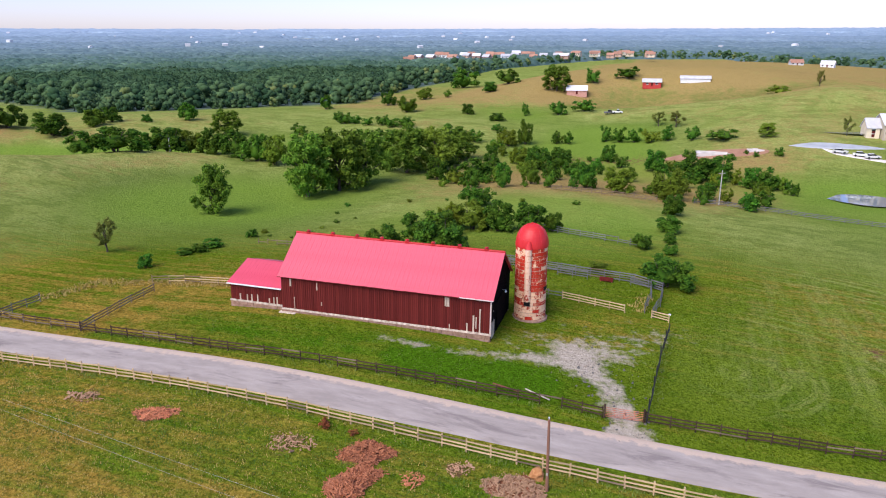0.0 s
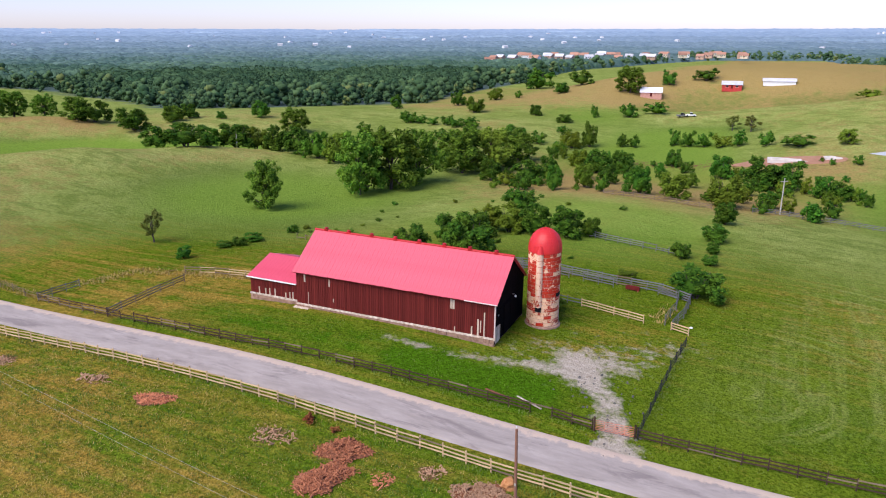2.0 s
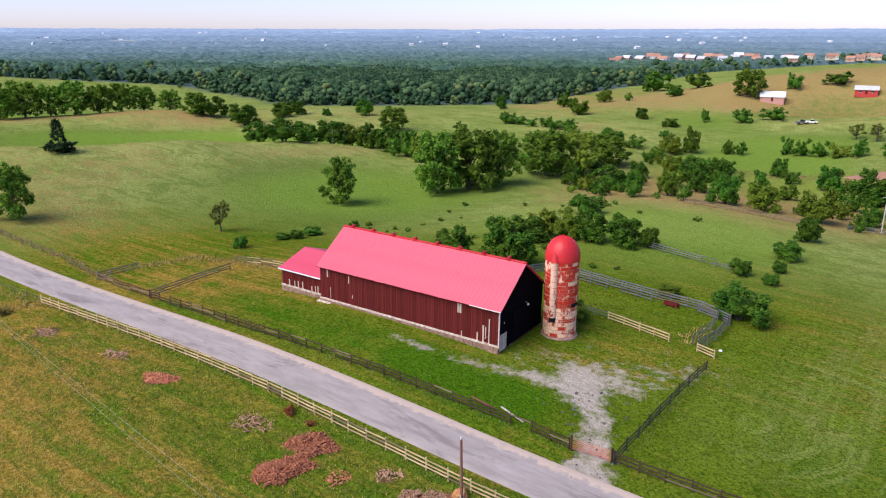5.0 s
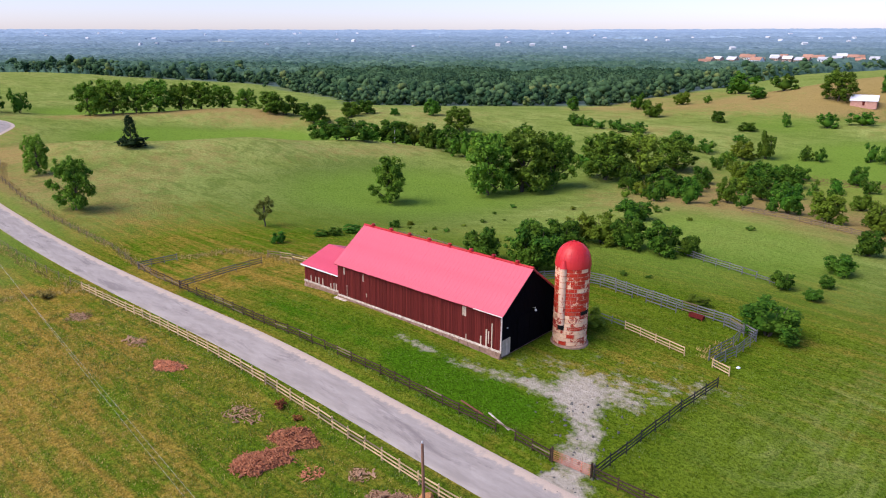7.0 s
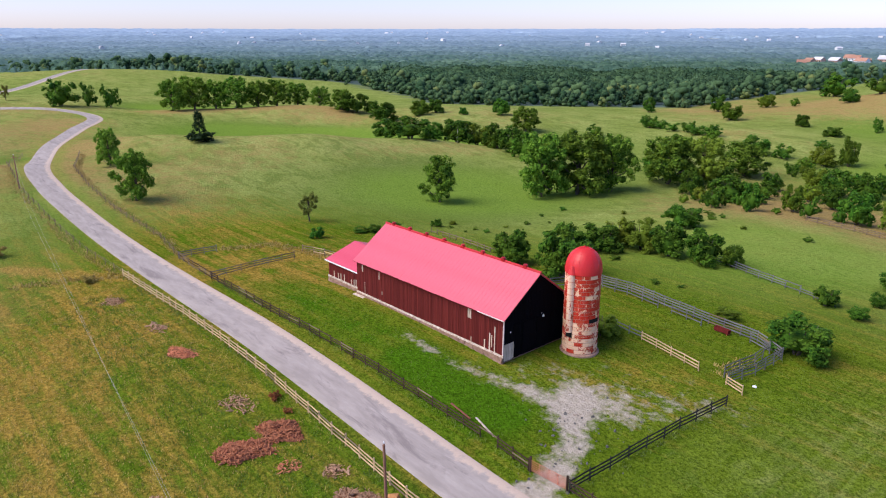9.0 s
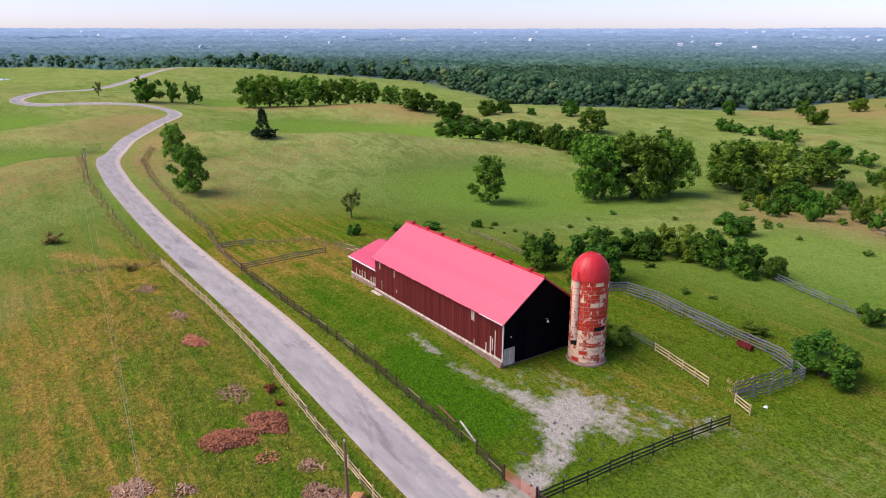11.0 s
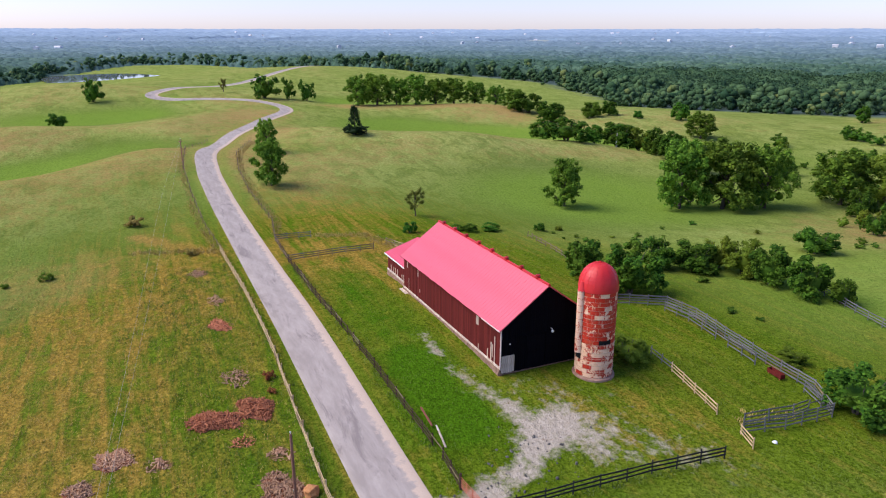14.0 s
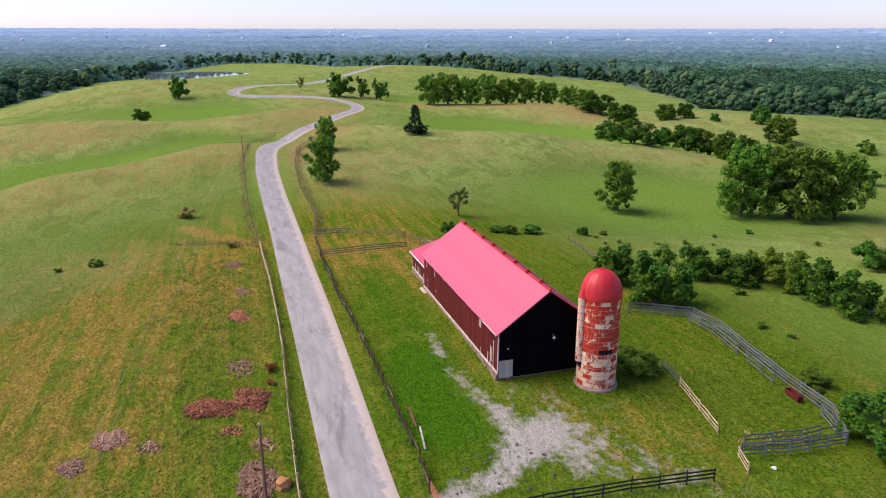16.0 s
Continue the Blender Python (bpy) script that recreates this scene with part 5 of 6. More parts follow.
plant("juniper_bush", "juniper", [(-178.6, 111.0, 3.6, 8.6)], "dark spreading juniper bush at the foot of cedar", "bush", "")
plant("dry_bush", "dry", [(-108.0, 43.8, 2.2, 3.4), (-84.5, 52.5, 1.3, 2.4)], "straw-coloured dry bush standing in pasture", "bush", "")
plant("pasture_tree", "scrub", [(-144.5, 492.4, 12.3, 19.8), (-94.9, 416.5, 7.7, 13.1), (-45.3, 407.2, 7.2, 7.4), (-28.1, 416.9, 5.4, 11.2), (-42.1, 349.2, 5.0, 10.2), (-53.5, 342.2, 5.8, 8.0), (46.8, 390.1, 4.0, 9.9), (-26.5, 294.9, 5.7, 5.5), (-21.2, 292.2, 5.6, 5.8), (-15.2, 290.7, 5.1, 6.2), (-8.8, 288.3, 4.3, 6.6), (-2.9, 287.4, 5.1, 5.6), (-45.1, 286.9, 4.7, 5.0), (-40.7, 288.3, 4.3, 4.1), (6.2, 284.4, 4.6, 5.5), (16.7, 279.3, 3.7, 10.3), (-321.8, 107.6, 10.4, 12.6), (-324.0, 119.9, 9.5, 6.7), (-322.2, 128.9, 9.1, 7.3), (-332.1, 30.3, 9.8, 8.1), (-68.9, 340.5, 5.3, 3.8), (-123.3, 388.9, 3.7, 4.4)],
      "small round tree on distant pasture", "tree", "pasture trees", taller=1.28)
plant("row_tree", "oak", [(-295.6, 147.5, 11.9, 10.8), (-292.8, 156.5, 12.5, 12.0), (-289.5, 165.3, 10.9, 9.3), (-286.7, 174.5, 11.8, 12.7), (-282.4, 183.1, 10.2, 9.9), (-280.9, 192.1, 10.3, 11.1), (-283.7, 204.7, 9.4, 9.7), (-272.8, 210.8, 7.6, 8.4), (-253.9, 211.1, 8.1, 10.1)],
      "tree in dense dark row along hilltop", "tree", "hilltop tree row", spread_out=1.35, taller=1.18)
plant("cedar_tree", "cedar", [(-178.9, 111.3, 9.0, 8.3)],
      "dark cedar with bushy skirt on the hill", "tree", "")

scrub = random.Random(303)
rows = []
while len(rows) < 95:
    x, y = scrub.uniform(-75, 34), scrub.uniform(183, 262)
    if noise.noise((x / 26, y / 18, 4.2)) + 0.25 * scrub.random() > 0.08 and near_line(x, y, [(-30, 186), (-3, 181)]) > 3:
        h = scrub.uniform(1.2, 4.2)
        rows.append((x, y, h, h * scrub.uniform(1.0, 1.6)))
plant("scrub_bush", "scrub", rows, "small rounded scrub bush in rough pasture", "bush", "scrub bushes", spread_out=0.95, taller=1.35)
rows = []
while len(rows) < 40:
    x, y = scrub.uniform(-150, -60), scrub.uniform(225, 300)
    if noise.noise((x / 30, y / 20, 8.2)) > 0.05:
        h = scrub.uniform(2.0, 5.5)
        rows.append((x, y, h, h * scrub.uniform(1.0, 1.5)))
plant("scrub_bush", "scrub", rows, "dark green scrub bush along the creek", "bush", "creek bushes")
rows = []
while len(rows) < 26:
    x, y = scrub.uniform(-80, -20), scrub.uniform(118, 182)
    h = scrub.uniform(0.5, 1.1)
    rows.append((x, y, h, h * scrub.uniform(1.2, 2.2)))
plant("weed_clump", "scrub", rows, "small brown-green weed clump in pasture", "weed", "pasture weeds")


# ---- woods ----


def chance(i, j, seed):
    """A steady random number from 0 to 1 for each cell of a lattice."""
    v = np.sin(i * 127.1 + j * 311.7 + seed * 74.7) * 43758.5453
    return v - np.floor(v)


def crowns(x, y, cell, seed):
    """Height from 0 to 1 of a closed canopy of round crowns, one to a cell of an uneven lattice, and each crown's own tone."""
    best, tone = np.zeros(x.shape), np.zeros(x.shape)
    ci, cj = np.floor(x / cell), np.floor(y / cell)
    for a in (-1, 0, 1):
        for b in (-1, 0, 1):
            i, j = ci + a, cj + b
            px, py = (i + chance(i, j, seed)) * cell, (j + chance(i, j, seed + 1)) * cell
            r = cell * (0.55 + 0.55 * chance(i, j, seed + 2))
            top = 0.45 + 0.55 * chance(i, j, seed + 3)
            h = top * np.sqrt(np.clip(1 - ((x - px) ** 2 + (y - py) ** 2) / (r * r), 0, 1))
            tone = np.where(h > best, chance(i, j, seed + 4), tone)
            best = np.maximum(best, h)
    return best, tone


def canopy(name, r0, r1, grow, turn, material, label, seed, back=0.0, sprays=0, leafy=0.8):
    """Woods between two distances from the yard: a sheet of crowns that comes down to the ground at every edge, with loose sprays of leaves."""
    nr = np.random.RandomState(seed)
    rs = [r0]
    while rs[-1] < r1:
        rs.append(rs[-1] + max(grow * rs[-1], 1.5))
    rs, ts = np.array(rs), np.arange(-17, 109, turn)
    r, th = np.meshgrid(rs, ts, indexing="ij")
    th = th + turn * 0.7 * (nr.rand(*th.shape) - 0.5)
    r = r * (1 + grow * 0.6 * (nr.rand(*th.shape) - 0.5))
    x, y = -25 - r * np.sin(np.radians(th)), 25 + r * np.cos(np.radians(th))
    h, tone = np.zeros(x.shape), np.zeros(x.shape)
    # wider crowns count farther off, where single trees can no longer be told apart
    for cell, near, far in ((8.5, 0, 1250), (14, 1250, 2400), (25, 2400, 9999)):
        a, t = crowns(x, y, cell, 5)
        w = ((r + 120 * np.sin(th * 7) >= near) & (r + 120 * np.sin(th * 7) < far))
        h, tone = np.where(w, a, h), np.where(w, t, tone)
    swell, grove = crowns(x, y, 75, 40)
    edge = back + np.interp(th, [e[0] for e in EDGE], [e[1] for e in EDGE]) + 6 * np.sin(th * 9.0) + 4 * np.sin(th * 23.0)
    shore = np.maximum(np.maximum(x + 685, -880 - x), np.maximum(-32 - y, y - 88))
    rim = np.minimum(np.minimum((r - edge) / 70, shore / 40), np.where(r < 820, 1, -meadow(x, y) / 0.12))
    inside = rim > 0
    z = ground(x, y) + np.where(inside, np.sqrt(np.clip(rim, 0, 1)) * (1.0 + 7.0 * h + 5.5 * swell), 0) - np.where((r < rs[1] * 1.001) & (r0 > 400), 9, 0)
    n = np.arange(r.size).reshape(r.shape)
    quads = np.stack([n[:-1, :-1], n[1:, :-1], n[1:, 1:], n[:-1, 1:]], -1)
    keep = inside[:-1, :-1] | inside[1:, :-1] | inside[1:, 1:] | inside[:-1, 1:]
    quads = quads[keep]
    tris = np.concatenate([quads[:, [0, 2, 1]], quads[:, [0, 3, 2]]])
    used = np.unique(tris)
    at = np.zeros(r.size, int)
    at[used] = np.arange(len(used))
    v, f = np.stack([x, y, z], -1).reshape(-1, 3)[used], at[tris]
    # tone by crown and grove, paler towards crown tops, darker between crowns
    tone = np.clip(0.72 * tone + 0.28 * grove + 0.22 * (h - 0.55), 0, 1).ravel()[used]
    if sprays:
        pick = nr.randint(len(v), size=sprays)
        t, b = nr.normal(size=(sprays, 3)), nr.normal(size=(sprays, 3))
        size = leafy * (0.5 + 0.9 * nr.rand(sprays, 1))
        t, b = t / np.linalg.norm(t, axis=1)[:, None] * size, b / np.linalg.norm(b, axis=1)[:, None] * size
        c = v[pick] + np.array([0, 0, 0.25]) + 0.3 * nr.normal(size=(sprays, 3))
        q = np.stack([c - t, c + b, c + t], 1).reshape(-1, 3)
        f = np.concatenate([f, np.arange(len(v), len(v) + 3 * sprays).reshape(-1, 3)])
        tone = np.concatenate([tone, np.repeat(np.clip(tone[pick] + 0.25 * nr.rand(sprays), 0, 0.9), 3)])
        v = np.concatenate([v, q])
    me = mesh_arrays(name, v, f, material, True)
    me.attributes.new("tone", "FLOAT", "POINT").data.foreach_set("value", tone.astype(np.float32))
    tagged(new(name, me), label, "woods", kind="stuff")


def wood_edge(name, depth, step, size, material, label, seed):
    """The foremost trees of the woods: each a heap of uneven leafy lobes over a short stem of shade."""
    nr = np.random.RandomState(seed)
    bm = bmesh.new()
    bmesh.ops.create_icosphere(bm, subdivisions=1, radius=1.0)
    ball = np.array([v.co[:] for v in bm.verts])
    tri = np.array([[v.index for v in f.verts] for f in bm.faces])
    bm.free()
    shapes = [ball * (0.62 + 0.62 * nr.rand(len(ball), 1)) for _ in range(16)]
    vs, fs, tones, n0 = [], [], [], 0
    for th in np.arange(-17, 109, 0.16):
        far = float(np.interp(th, [e[0] for e in EDGE], [e[1] for e in EDGE]))
        if far > 1400:
            continue
        width = far * math.radians(0.16)
        for _ in range(nr.poisson(width * depth / (step * step))):
            u = nr.rand()
            r = far + 2 + depth * u
            a = math.radians(th + 0.16 * nr.rand())
            x, y = -25 - r * math.sin(a), 25 + r * math.cos(a)
            if -880 < x < -685 and -32 < y < 88:
                continue
            w = size * (0.55 + 0.45 * nr.rand() + 0.7 * nr.rand() ** 4) * (0.65 + 0.35 * min(1, u * 5))
            tall = w * (1.5 + 0.6 * nr.rand())
            tone = nr.rand()
            z = gz(x, y)
            for k in range(7):
                f = k / 6
                ang = k * 2.4 + 6 * nr.rand()
                out = 0.62 * w * math.sin(math.pi * (0.25 + 0.68 * f))
                c = np.array((x + out * math.cos(ang), y + out * math.sin(ang), z + tall * (0.18 + 0.70 * f)))
                q = w * (0.36 + 0.22 * nr.rand())
                vs.append(c + shapes[nr.randint(16)] * q * np.array((1, 1, 0.85)))
                fs.append(tri + n0)
                tones.append(np.full(len(ball), np.clip(tone + 0.3 * (nr.rand() - 0.5), 0, 1)))
                n0 += len(ball)
                m = 16
                d = nr.normal(size=(m, 3))
                d /= np.linalg.norm(d, axis=1)[:, None]
                pos = c + d * q
                t, b = nr.normal(size=(m, 3)) * 0.34, nr.normal(size=(m, 3)) * 0.34
                vs.append(np.stack([pos - t, pos + b, pos + t], 1).reshape(-1, 3))
                fs.append(np.arange(n0, n0 + 3 * m).reshape(-1, 3))
                tones.append(np.repeat(np.clip(tone + 0.5 * (nr.rand(m) - 0.4), 0, 0.9), 3))
                n0 += 3 * m
    me = mesh_arrays(name, np.concatenate(vs), np.concatenate(fs), material)
    me.attributes.new("tone", "FLOAT", "POINT").data.foreach_set("value", np.concatenate(tones).astype(np.float32))
    tagged(new(name, me), label, "woods", kind="stuff")


wood_edge("wood_edge_trees", 115, 8.0, 4.6, M_FOREST, "leafy green trees along the edge of the woods", 15)
# belts of woods, each a little bluer and paler than the one before, haze mixed into the leaf colours: start, dark leaf,
# pale leaf
HAZE_BELTS = [(345, (0.026, 0.060, 0.028), (0.088, 0.146, 0.060)), (640, (0.034, 0.072, 0.046), (0.092, 0.146, 0.082)), (850, (0.044, 0.084, 0.068), (0.102, 0.152, 0.110)),
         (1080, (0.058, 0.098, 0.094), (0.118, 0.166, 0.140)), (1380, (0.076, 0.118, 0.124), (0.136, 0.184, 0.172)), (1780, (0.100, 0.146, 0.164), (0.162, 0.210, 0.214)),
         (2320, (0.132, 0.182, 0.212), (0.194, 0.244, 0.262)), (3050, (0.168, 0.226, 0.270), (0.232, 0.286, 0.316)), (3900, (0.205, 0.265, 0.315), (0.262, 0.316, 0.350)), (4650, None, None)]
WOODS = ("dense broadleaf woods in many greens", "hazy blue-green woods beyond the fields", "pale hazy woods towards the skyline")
for k in range(len(HAZE_BELTS) - 1):
    near, dark, pale = HAZE_BELTS[k]
    # more haze in the colours: farther belts lifted, blue raised
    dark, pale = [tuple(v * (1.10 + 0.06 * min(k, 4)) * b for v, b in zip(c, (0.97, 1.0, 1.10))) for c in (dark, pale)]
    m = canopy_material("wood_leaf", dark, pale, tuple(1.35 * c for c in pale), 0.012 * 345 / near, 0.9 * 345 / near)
    canopy("woods" if k < 2 else "far_woods", near * (0.97 if k else 1), HAZE_BELTS[k + 1][0] * 1.02, 0.0035 + 0.0005 * k, 0.105 + 0.004 * k, m, WOODS[k // 3], 5 + k, 60 if k == 0 else 0, (110000, 30000)[k] if k < 2 else 0)


# ---- poles and wires ----
def utility_pole(x, y, height, radius, material, label, arm=0.0, turn=0.0):
    z = gz(x, y)
    root = thing("utility_pole", Matrix.Translation((x, y, z)) @ pose(0, 0, 0, 0.6, -0.5, turn), label, "pole")
    bm = bmesh.new()
    tube(bm, [(0, 0, -0.6), (0, 0, height * 0.5), (0, 0, height - 0.05), (0, 0, height)], [radius, radius * 0.88, radius * 0.75, radius * 0.5], 12)
    part("pole_shaft", bm, material, root)
    bm = bmesh.new()
    lathe(bm, [(0.03, height - 0.05), (0.03, height + 0.08), (0.07, height + 0.1), (0.07, height + 0.2), (0.02, height + 0.26)], 8, True)
    part("insulator", bm, M_WHITE, root)
    part("pole_tag", boxes(((-0.08, -radius - 0.02, 1.7), (0.08, -radius + 0.02, 1.95))), M_WIRE, root)
    if arm:
        part("cross_arm", boxes(((-arm, -0.06, height - 0.6), (arm, 0.06, height - 0.45)), bevel=0.01), material, root)
    return z + height


utility_pole(-8.1, 54.75, 7.2, 0.15, M_POLE, "weathered reddish wooden pole beside tan fence")
utility_pole(12.0, 189.6, 8.6, 0.17, M_PALEPOLE, "pale grey utility pole by far field fence", 0.9, 30)
utility_pole(-150.5, 56.6, 7.6, 0.14, M_POLE, "slim wooden pole beside the road", 0.6, 80)


def wire(points, label):
    root = bmesh.new()
    path = bend(points, 10)
    tube(root, [tuple(p) for p in path], [0.011] * len(path), 5)
    ob = part("overhead_wire", root, M_WIRE, None)
    tagged(ob, label, "wire")


wire([(-150.5, 56.6, gz(-150.5, 56.6) + 7.4), (-115, 51.0, 10.6), (-80, 47.0, 8.5), (-30, 41.8, 5.6), (10, 37.4, 4.9), (60, 32, 8.0)], "thin pale overhead wire sagging over the field")
wire([(-150.5, 56.6, gz(-150.5, 56.6) + 6.6), (-115, 52.0, 8.8), (-80, 48.0, 6.4), (-30, 42.1, 3.8), (10, 37.6, 3.2), (60, 32, 6.6)], "thin pale overhead wire sagging over the field")


# ---- brush heaps and field clutter ----
def heap(x, y, rx, ry, h, turn, material, label, seed):
    """A low heap of pulled brush: an uneven mound under a tangle of sticks and clods."""
    nr = np.random.RandomState(seed)
    root = thing("brush_heap", Matrix.Translation((x, y, gz(x, y) - 0.05)) @ pose(0, 0, 0, 0, 0, turn), label, "brush heap")
    bm = bmesh.new()
    n, k = 9, 26
    rings = []
    for i in range(n):
        f = i / (n - 1)
        ring = []
        for j in range(k):
            a = 2 * math.pi * j / k
            w = 1 + 0.55 * noise.noise((math.cos(a) * 1.4 + seed, math.sin(a) * 1.4, 0.3))
            lump = 0.5 + 1.0 * abs(noise.noise((math.cos(a) * f * 2.4 + seed, math.sin(a) * f * 2.4, 3.7))) + 0.6 * noise.noise((math.cos(a) * f * 6 + seed, math.sin(a) * f * 6, 1.7))
            px, py = rx * f * w * math.cos(a), ry * f * w * math.sin(a)
            ring.append(bm.verts.new((px, py, h * (1 - f ** 2.2) * max(0.15, lump))))
        rings.append(ring)
    for r0, r1 in zip(rings, rings[1:]):
        for j in range(k):
            bm.faces.new((r0[j], r1[j], r1[(j + 1) % k], r0[(j + 1) % k]))
    bmesh.ops.remove_doubles(bm, verts=bm.verts[:], dist=0.001)
    if h > 0.3:
        part("mound", bm, M_MOUND, root)
    else:
        bm.free()
    bm = bmesh.new()
    count = int((150 if h > 0.3 else 36) * rx * ry) + 20
    for i in range(count):
        f, a = math.sqrt(nr.rand()) * 1.05, nr.rand() * 6.283
        w = 1 + 0.5 * noise.noise((math.cos(a) * 1.7 + seed, math.sin(a) * 1.7, 0.3))
        px, py = rx * f * w * math.cos(a), ry * f * w * math.sin(a)
        z = h * max(0, 1 - f ** 2.2) * 0.8 + 0.03
        ln, th = 0.10 + 0.34 * nr.rand() ** 2, 0.02 + 0.05 * nr.rand() ** 2
        box(bm, (-ln, -th, -th), (ln, th, th), Matrix.Translation((px, py, z)) @ pose(0, 0, 0, nr.uniform(-40, 40), nr.uniform(-45, 45), nr.uniform(0, 360)))
    tagged(part("tangle", bm, material, root), kind="stuff")


HEAPS = [(-48.4, 53.3, 2.1, 1.2, 0.45, 15, 1), (-58.0, 54.1, 2.0, 1.1, 0.22, 10, 0), (-72.8, 52.8, 2.2, 1.2, 0.18, 0, 0), (-33.0, 53.4, 2.1, 1.4, 0.22, 0, 0), (-25.3, 54.4, 2.5, 1.7, 0.8, 20, 1),
         (-24.6, 50.2, 2.9, 1.7, 0.75, 65, 1), (-11.0, 54.2, 2.6, 1.8, 0.5, 10, 0), (-22.2, 40.6, 2.0, 1.5, 0.4, 40, 0), (-18.5, 37.6, 1.5, 1.1, 0.4, 30, 0), (-19.6, 44.2, 1.3, 0.9, 0.2, 0, 0), (-16.3, 55.0, 1.3, 1.0, 0.25, 0, 0), (-19.8, 52.2, 1.3, 0.9, 0.15, 70, 1)]
for i, (x, y, rx, ry, h, turn, red) in enumerate(HEAPS):
    heap(x, y, rx, ry, h, turn, M_BRUSH_RED if red else M_BRUSH, ("tall " if h > 0.45 else "low ") + ("dark red" if red else "dry brown") + " heap of pulled brush in pasture", 200 + i)


def lump(name, x, y, r, h, material, label, category, seed):
    nr = np.random.RandomState(seed)
    bm = bmesh.new()
    bmesh.ops.create_icosphere(bm, subdivisions=2, radius=1.0)
    for v in bm.verts:
        v.co = Vector((v.co.x * r, v.co.y * r, v.co.z * h)) * (0.8 + 0.4 * nr.rand())
    ob = part(name, bm, material, None)
    ob.location = (x, y, gz(x, y) + h * 0.5)
    tagged(ob, label, category)


M_STUMP = simple("orange_rot_wood", (0.34, 0.13, 0.045), (0.55, 0.27, 0.11), 5.0, 0.9, relief=0.5)
lump("tree_stump", -9.3, 56.4, 0.75, 0.6, M_STUMP, "orange-brown rotted stump beside the fence", "stump", 5)
plant("dock_weed", "rusty", [(-30.8, 56.6, 1.1, 1.3), (-27.6, 56.4, 0.7, 0.9)], "rust-brown seeding dock weed beside the fence", "weed", "")
lump("white_sack", 1.4, 99.2, 0.24, 0.13, M_WHITE, "white crumpled feed sack lying in grass", "sack", 7)

trough = thing("feed_trough", Matrix.Translation((-8.4, 109.9, gz(-8.4, 109.9))) @ pose(0, 0, 0, 0, 0, -6) @ Matrix.Scale(0.66, 4), "rusty red steel feed trough beside grey corral", "trough")
part("trough_body", boxes(((-1.6, -0.5, 0.35), (1.6, -0.42, 1.05)), ((-1.6, 0.42, 0.35), (1.6, 0.5, 1.05)), ((-1.6, -0.5, 0.3), (1.6, 0.5, 0.38)), ((-1.6, -0.42, 0.38), (-1.52, 0.42, 1.05)), ((1.52, -0.42, 0.38), (1.6, 0.42, 1.05))), M_BOARD, trough)
for x in (-1.3, 1.3):
    for y in (-0.38, 0.38):
        part("leg", boxes(((x - 0.05, y - 0.05, -0.1), (x + 0.05, y + 0.05, 0.32))), M_RUST, trough)


def plank(x0, y0, x1, y1, h0, h1, w, material, label):
    a, b = Vector((x0, y0, gz(x0, y0) + h0)), Vector((x1, y1, gz(x1, y1) + h1))
    d = b - a
    side = Vector((-d.y, d.x, 0)).normalized()
    bm = boxes(((0, -w / 2, -0.04), (d.length, w / 2, 0.04)), bevel=0.012)
    ob = part("loose_plank", bm, material, None)
    ob.matrix_world = Matrix.Translation(a) @ Matrix((d.normalized(), side, d.normalized().cross(side))).transposed().to_4x4()
    tagged(ob, label, "plank")


plank(-13.2, 69.8, -10.4, 69.6, 0.75, 0.12, 0.18, M_SILL, "pale plank leaning along dark fence")
plank(-16.8, 69.6, -13.8, 69.6, 0.7, 0.35, 0.2, M_REDWOOD, "rusty red-brown plank leaning along dark fence")
plank(-61.0, 88.6, -56.4, 87.2, 1.3, 0.3, 0.2, M_TAN, "pale plank leaning by annex")
post_w = thing("white_post", Matrix.Translation((-60.6, 86.3, gz(-60.6, 86.3))), "white painted post standing by annex", "post")
part("post_shaft", boxes(((-0.09, -0.09, -0.3), (0.09, 0.09, 2.3)), bevel=0.015), M_WHITE, post_w)
part("post_arm", boxes(((-0.06, -0.5, 1.9), (0.06, 0.1, 2.05)), bevel=0.01), M_WHITE, post_w)

bm = bmesh.new()
tube(bm, [(0, 0, -0.2), (0.1, 0, 1.8), (-0.1, 0.1, 3.6), (0.25, 0, 5.0)], [0.32, 0.24, 0.14, 0.04], 8)
tube(bm, [(-0.02, 0.05, 2.4), (0.7, 0.2, 3.5), (1.0, 0.2, 4.2)], [0.1, 0.06, 0.02], 6)
snag = part("dead_tree", bm, M_SNAG, None)
snag.location = (-163.5, 202.4, gz(-163.5, 202.4))
tagged(snag, "bleached dead tree trunk in the hedgerow", "dead tree")


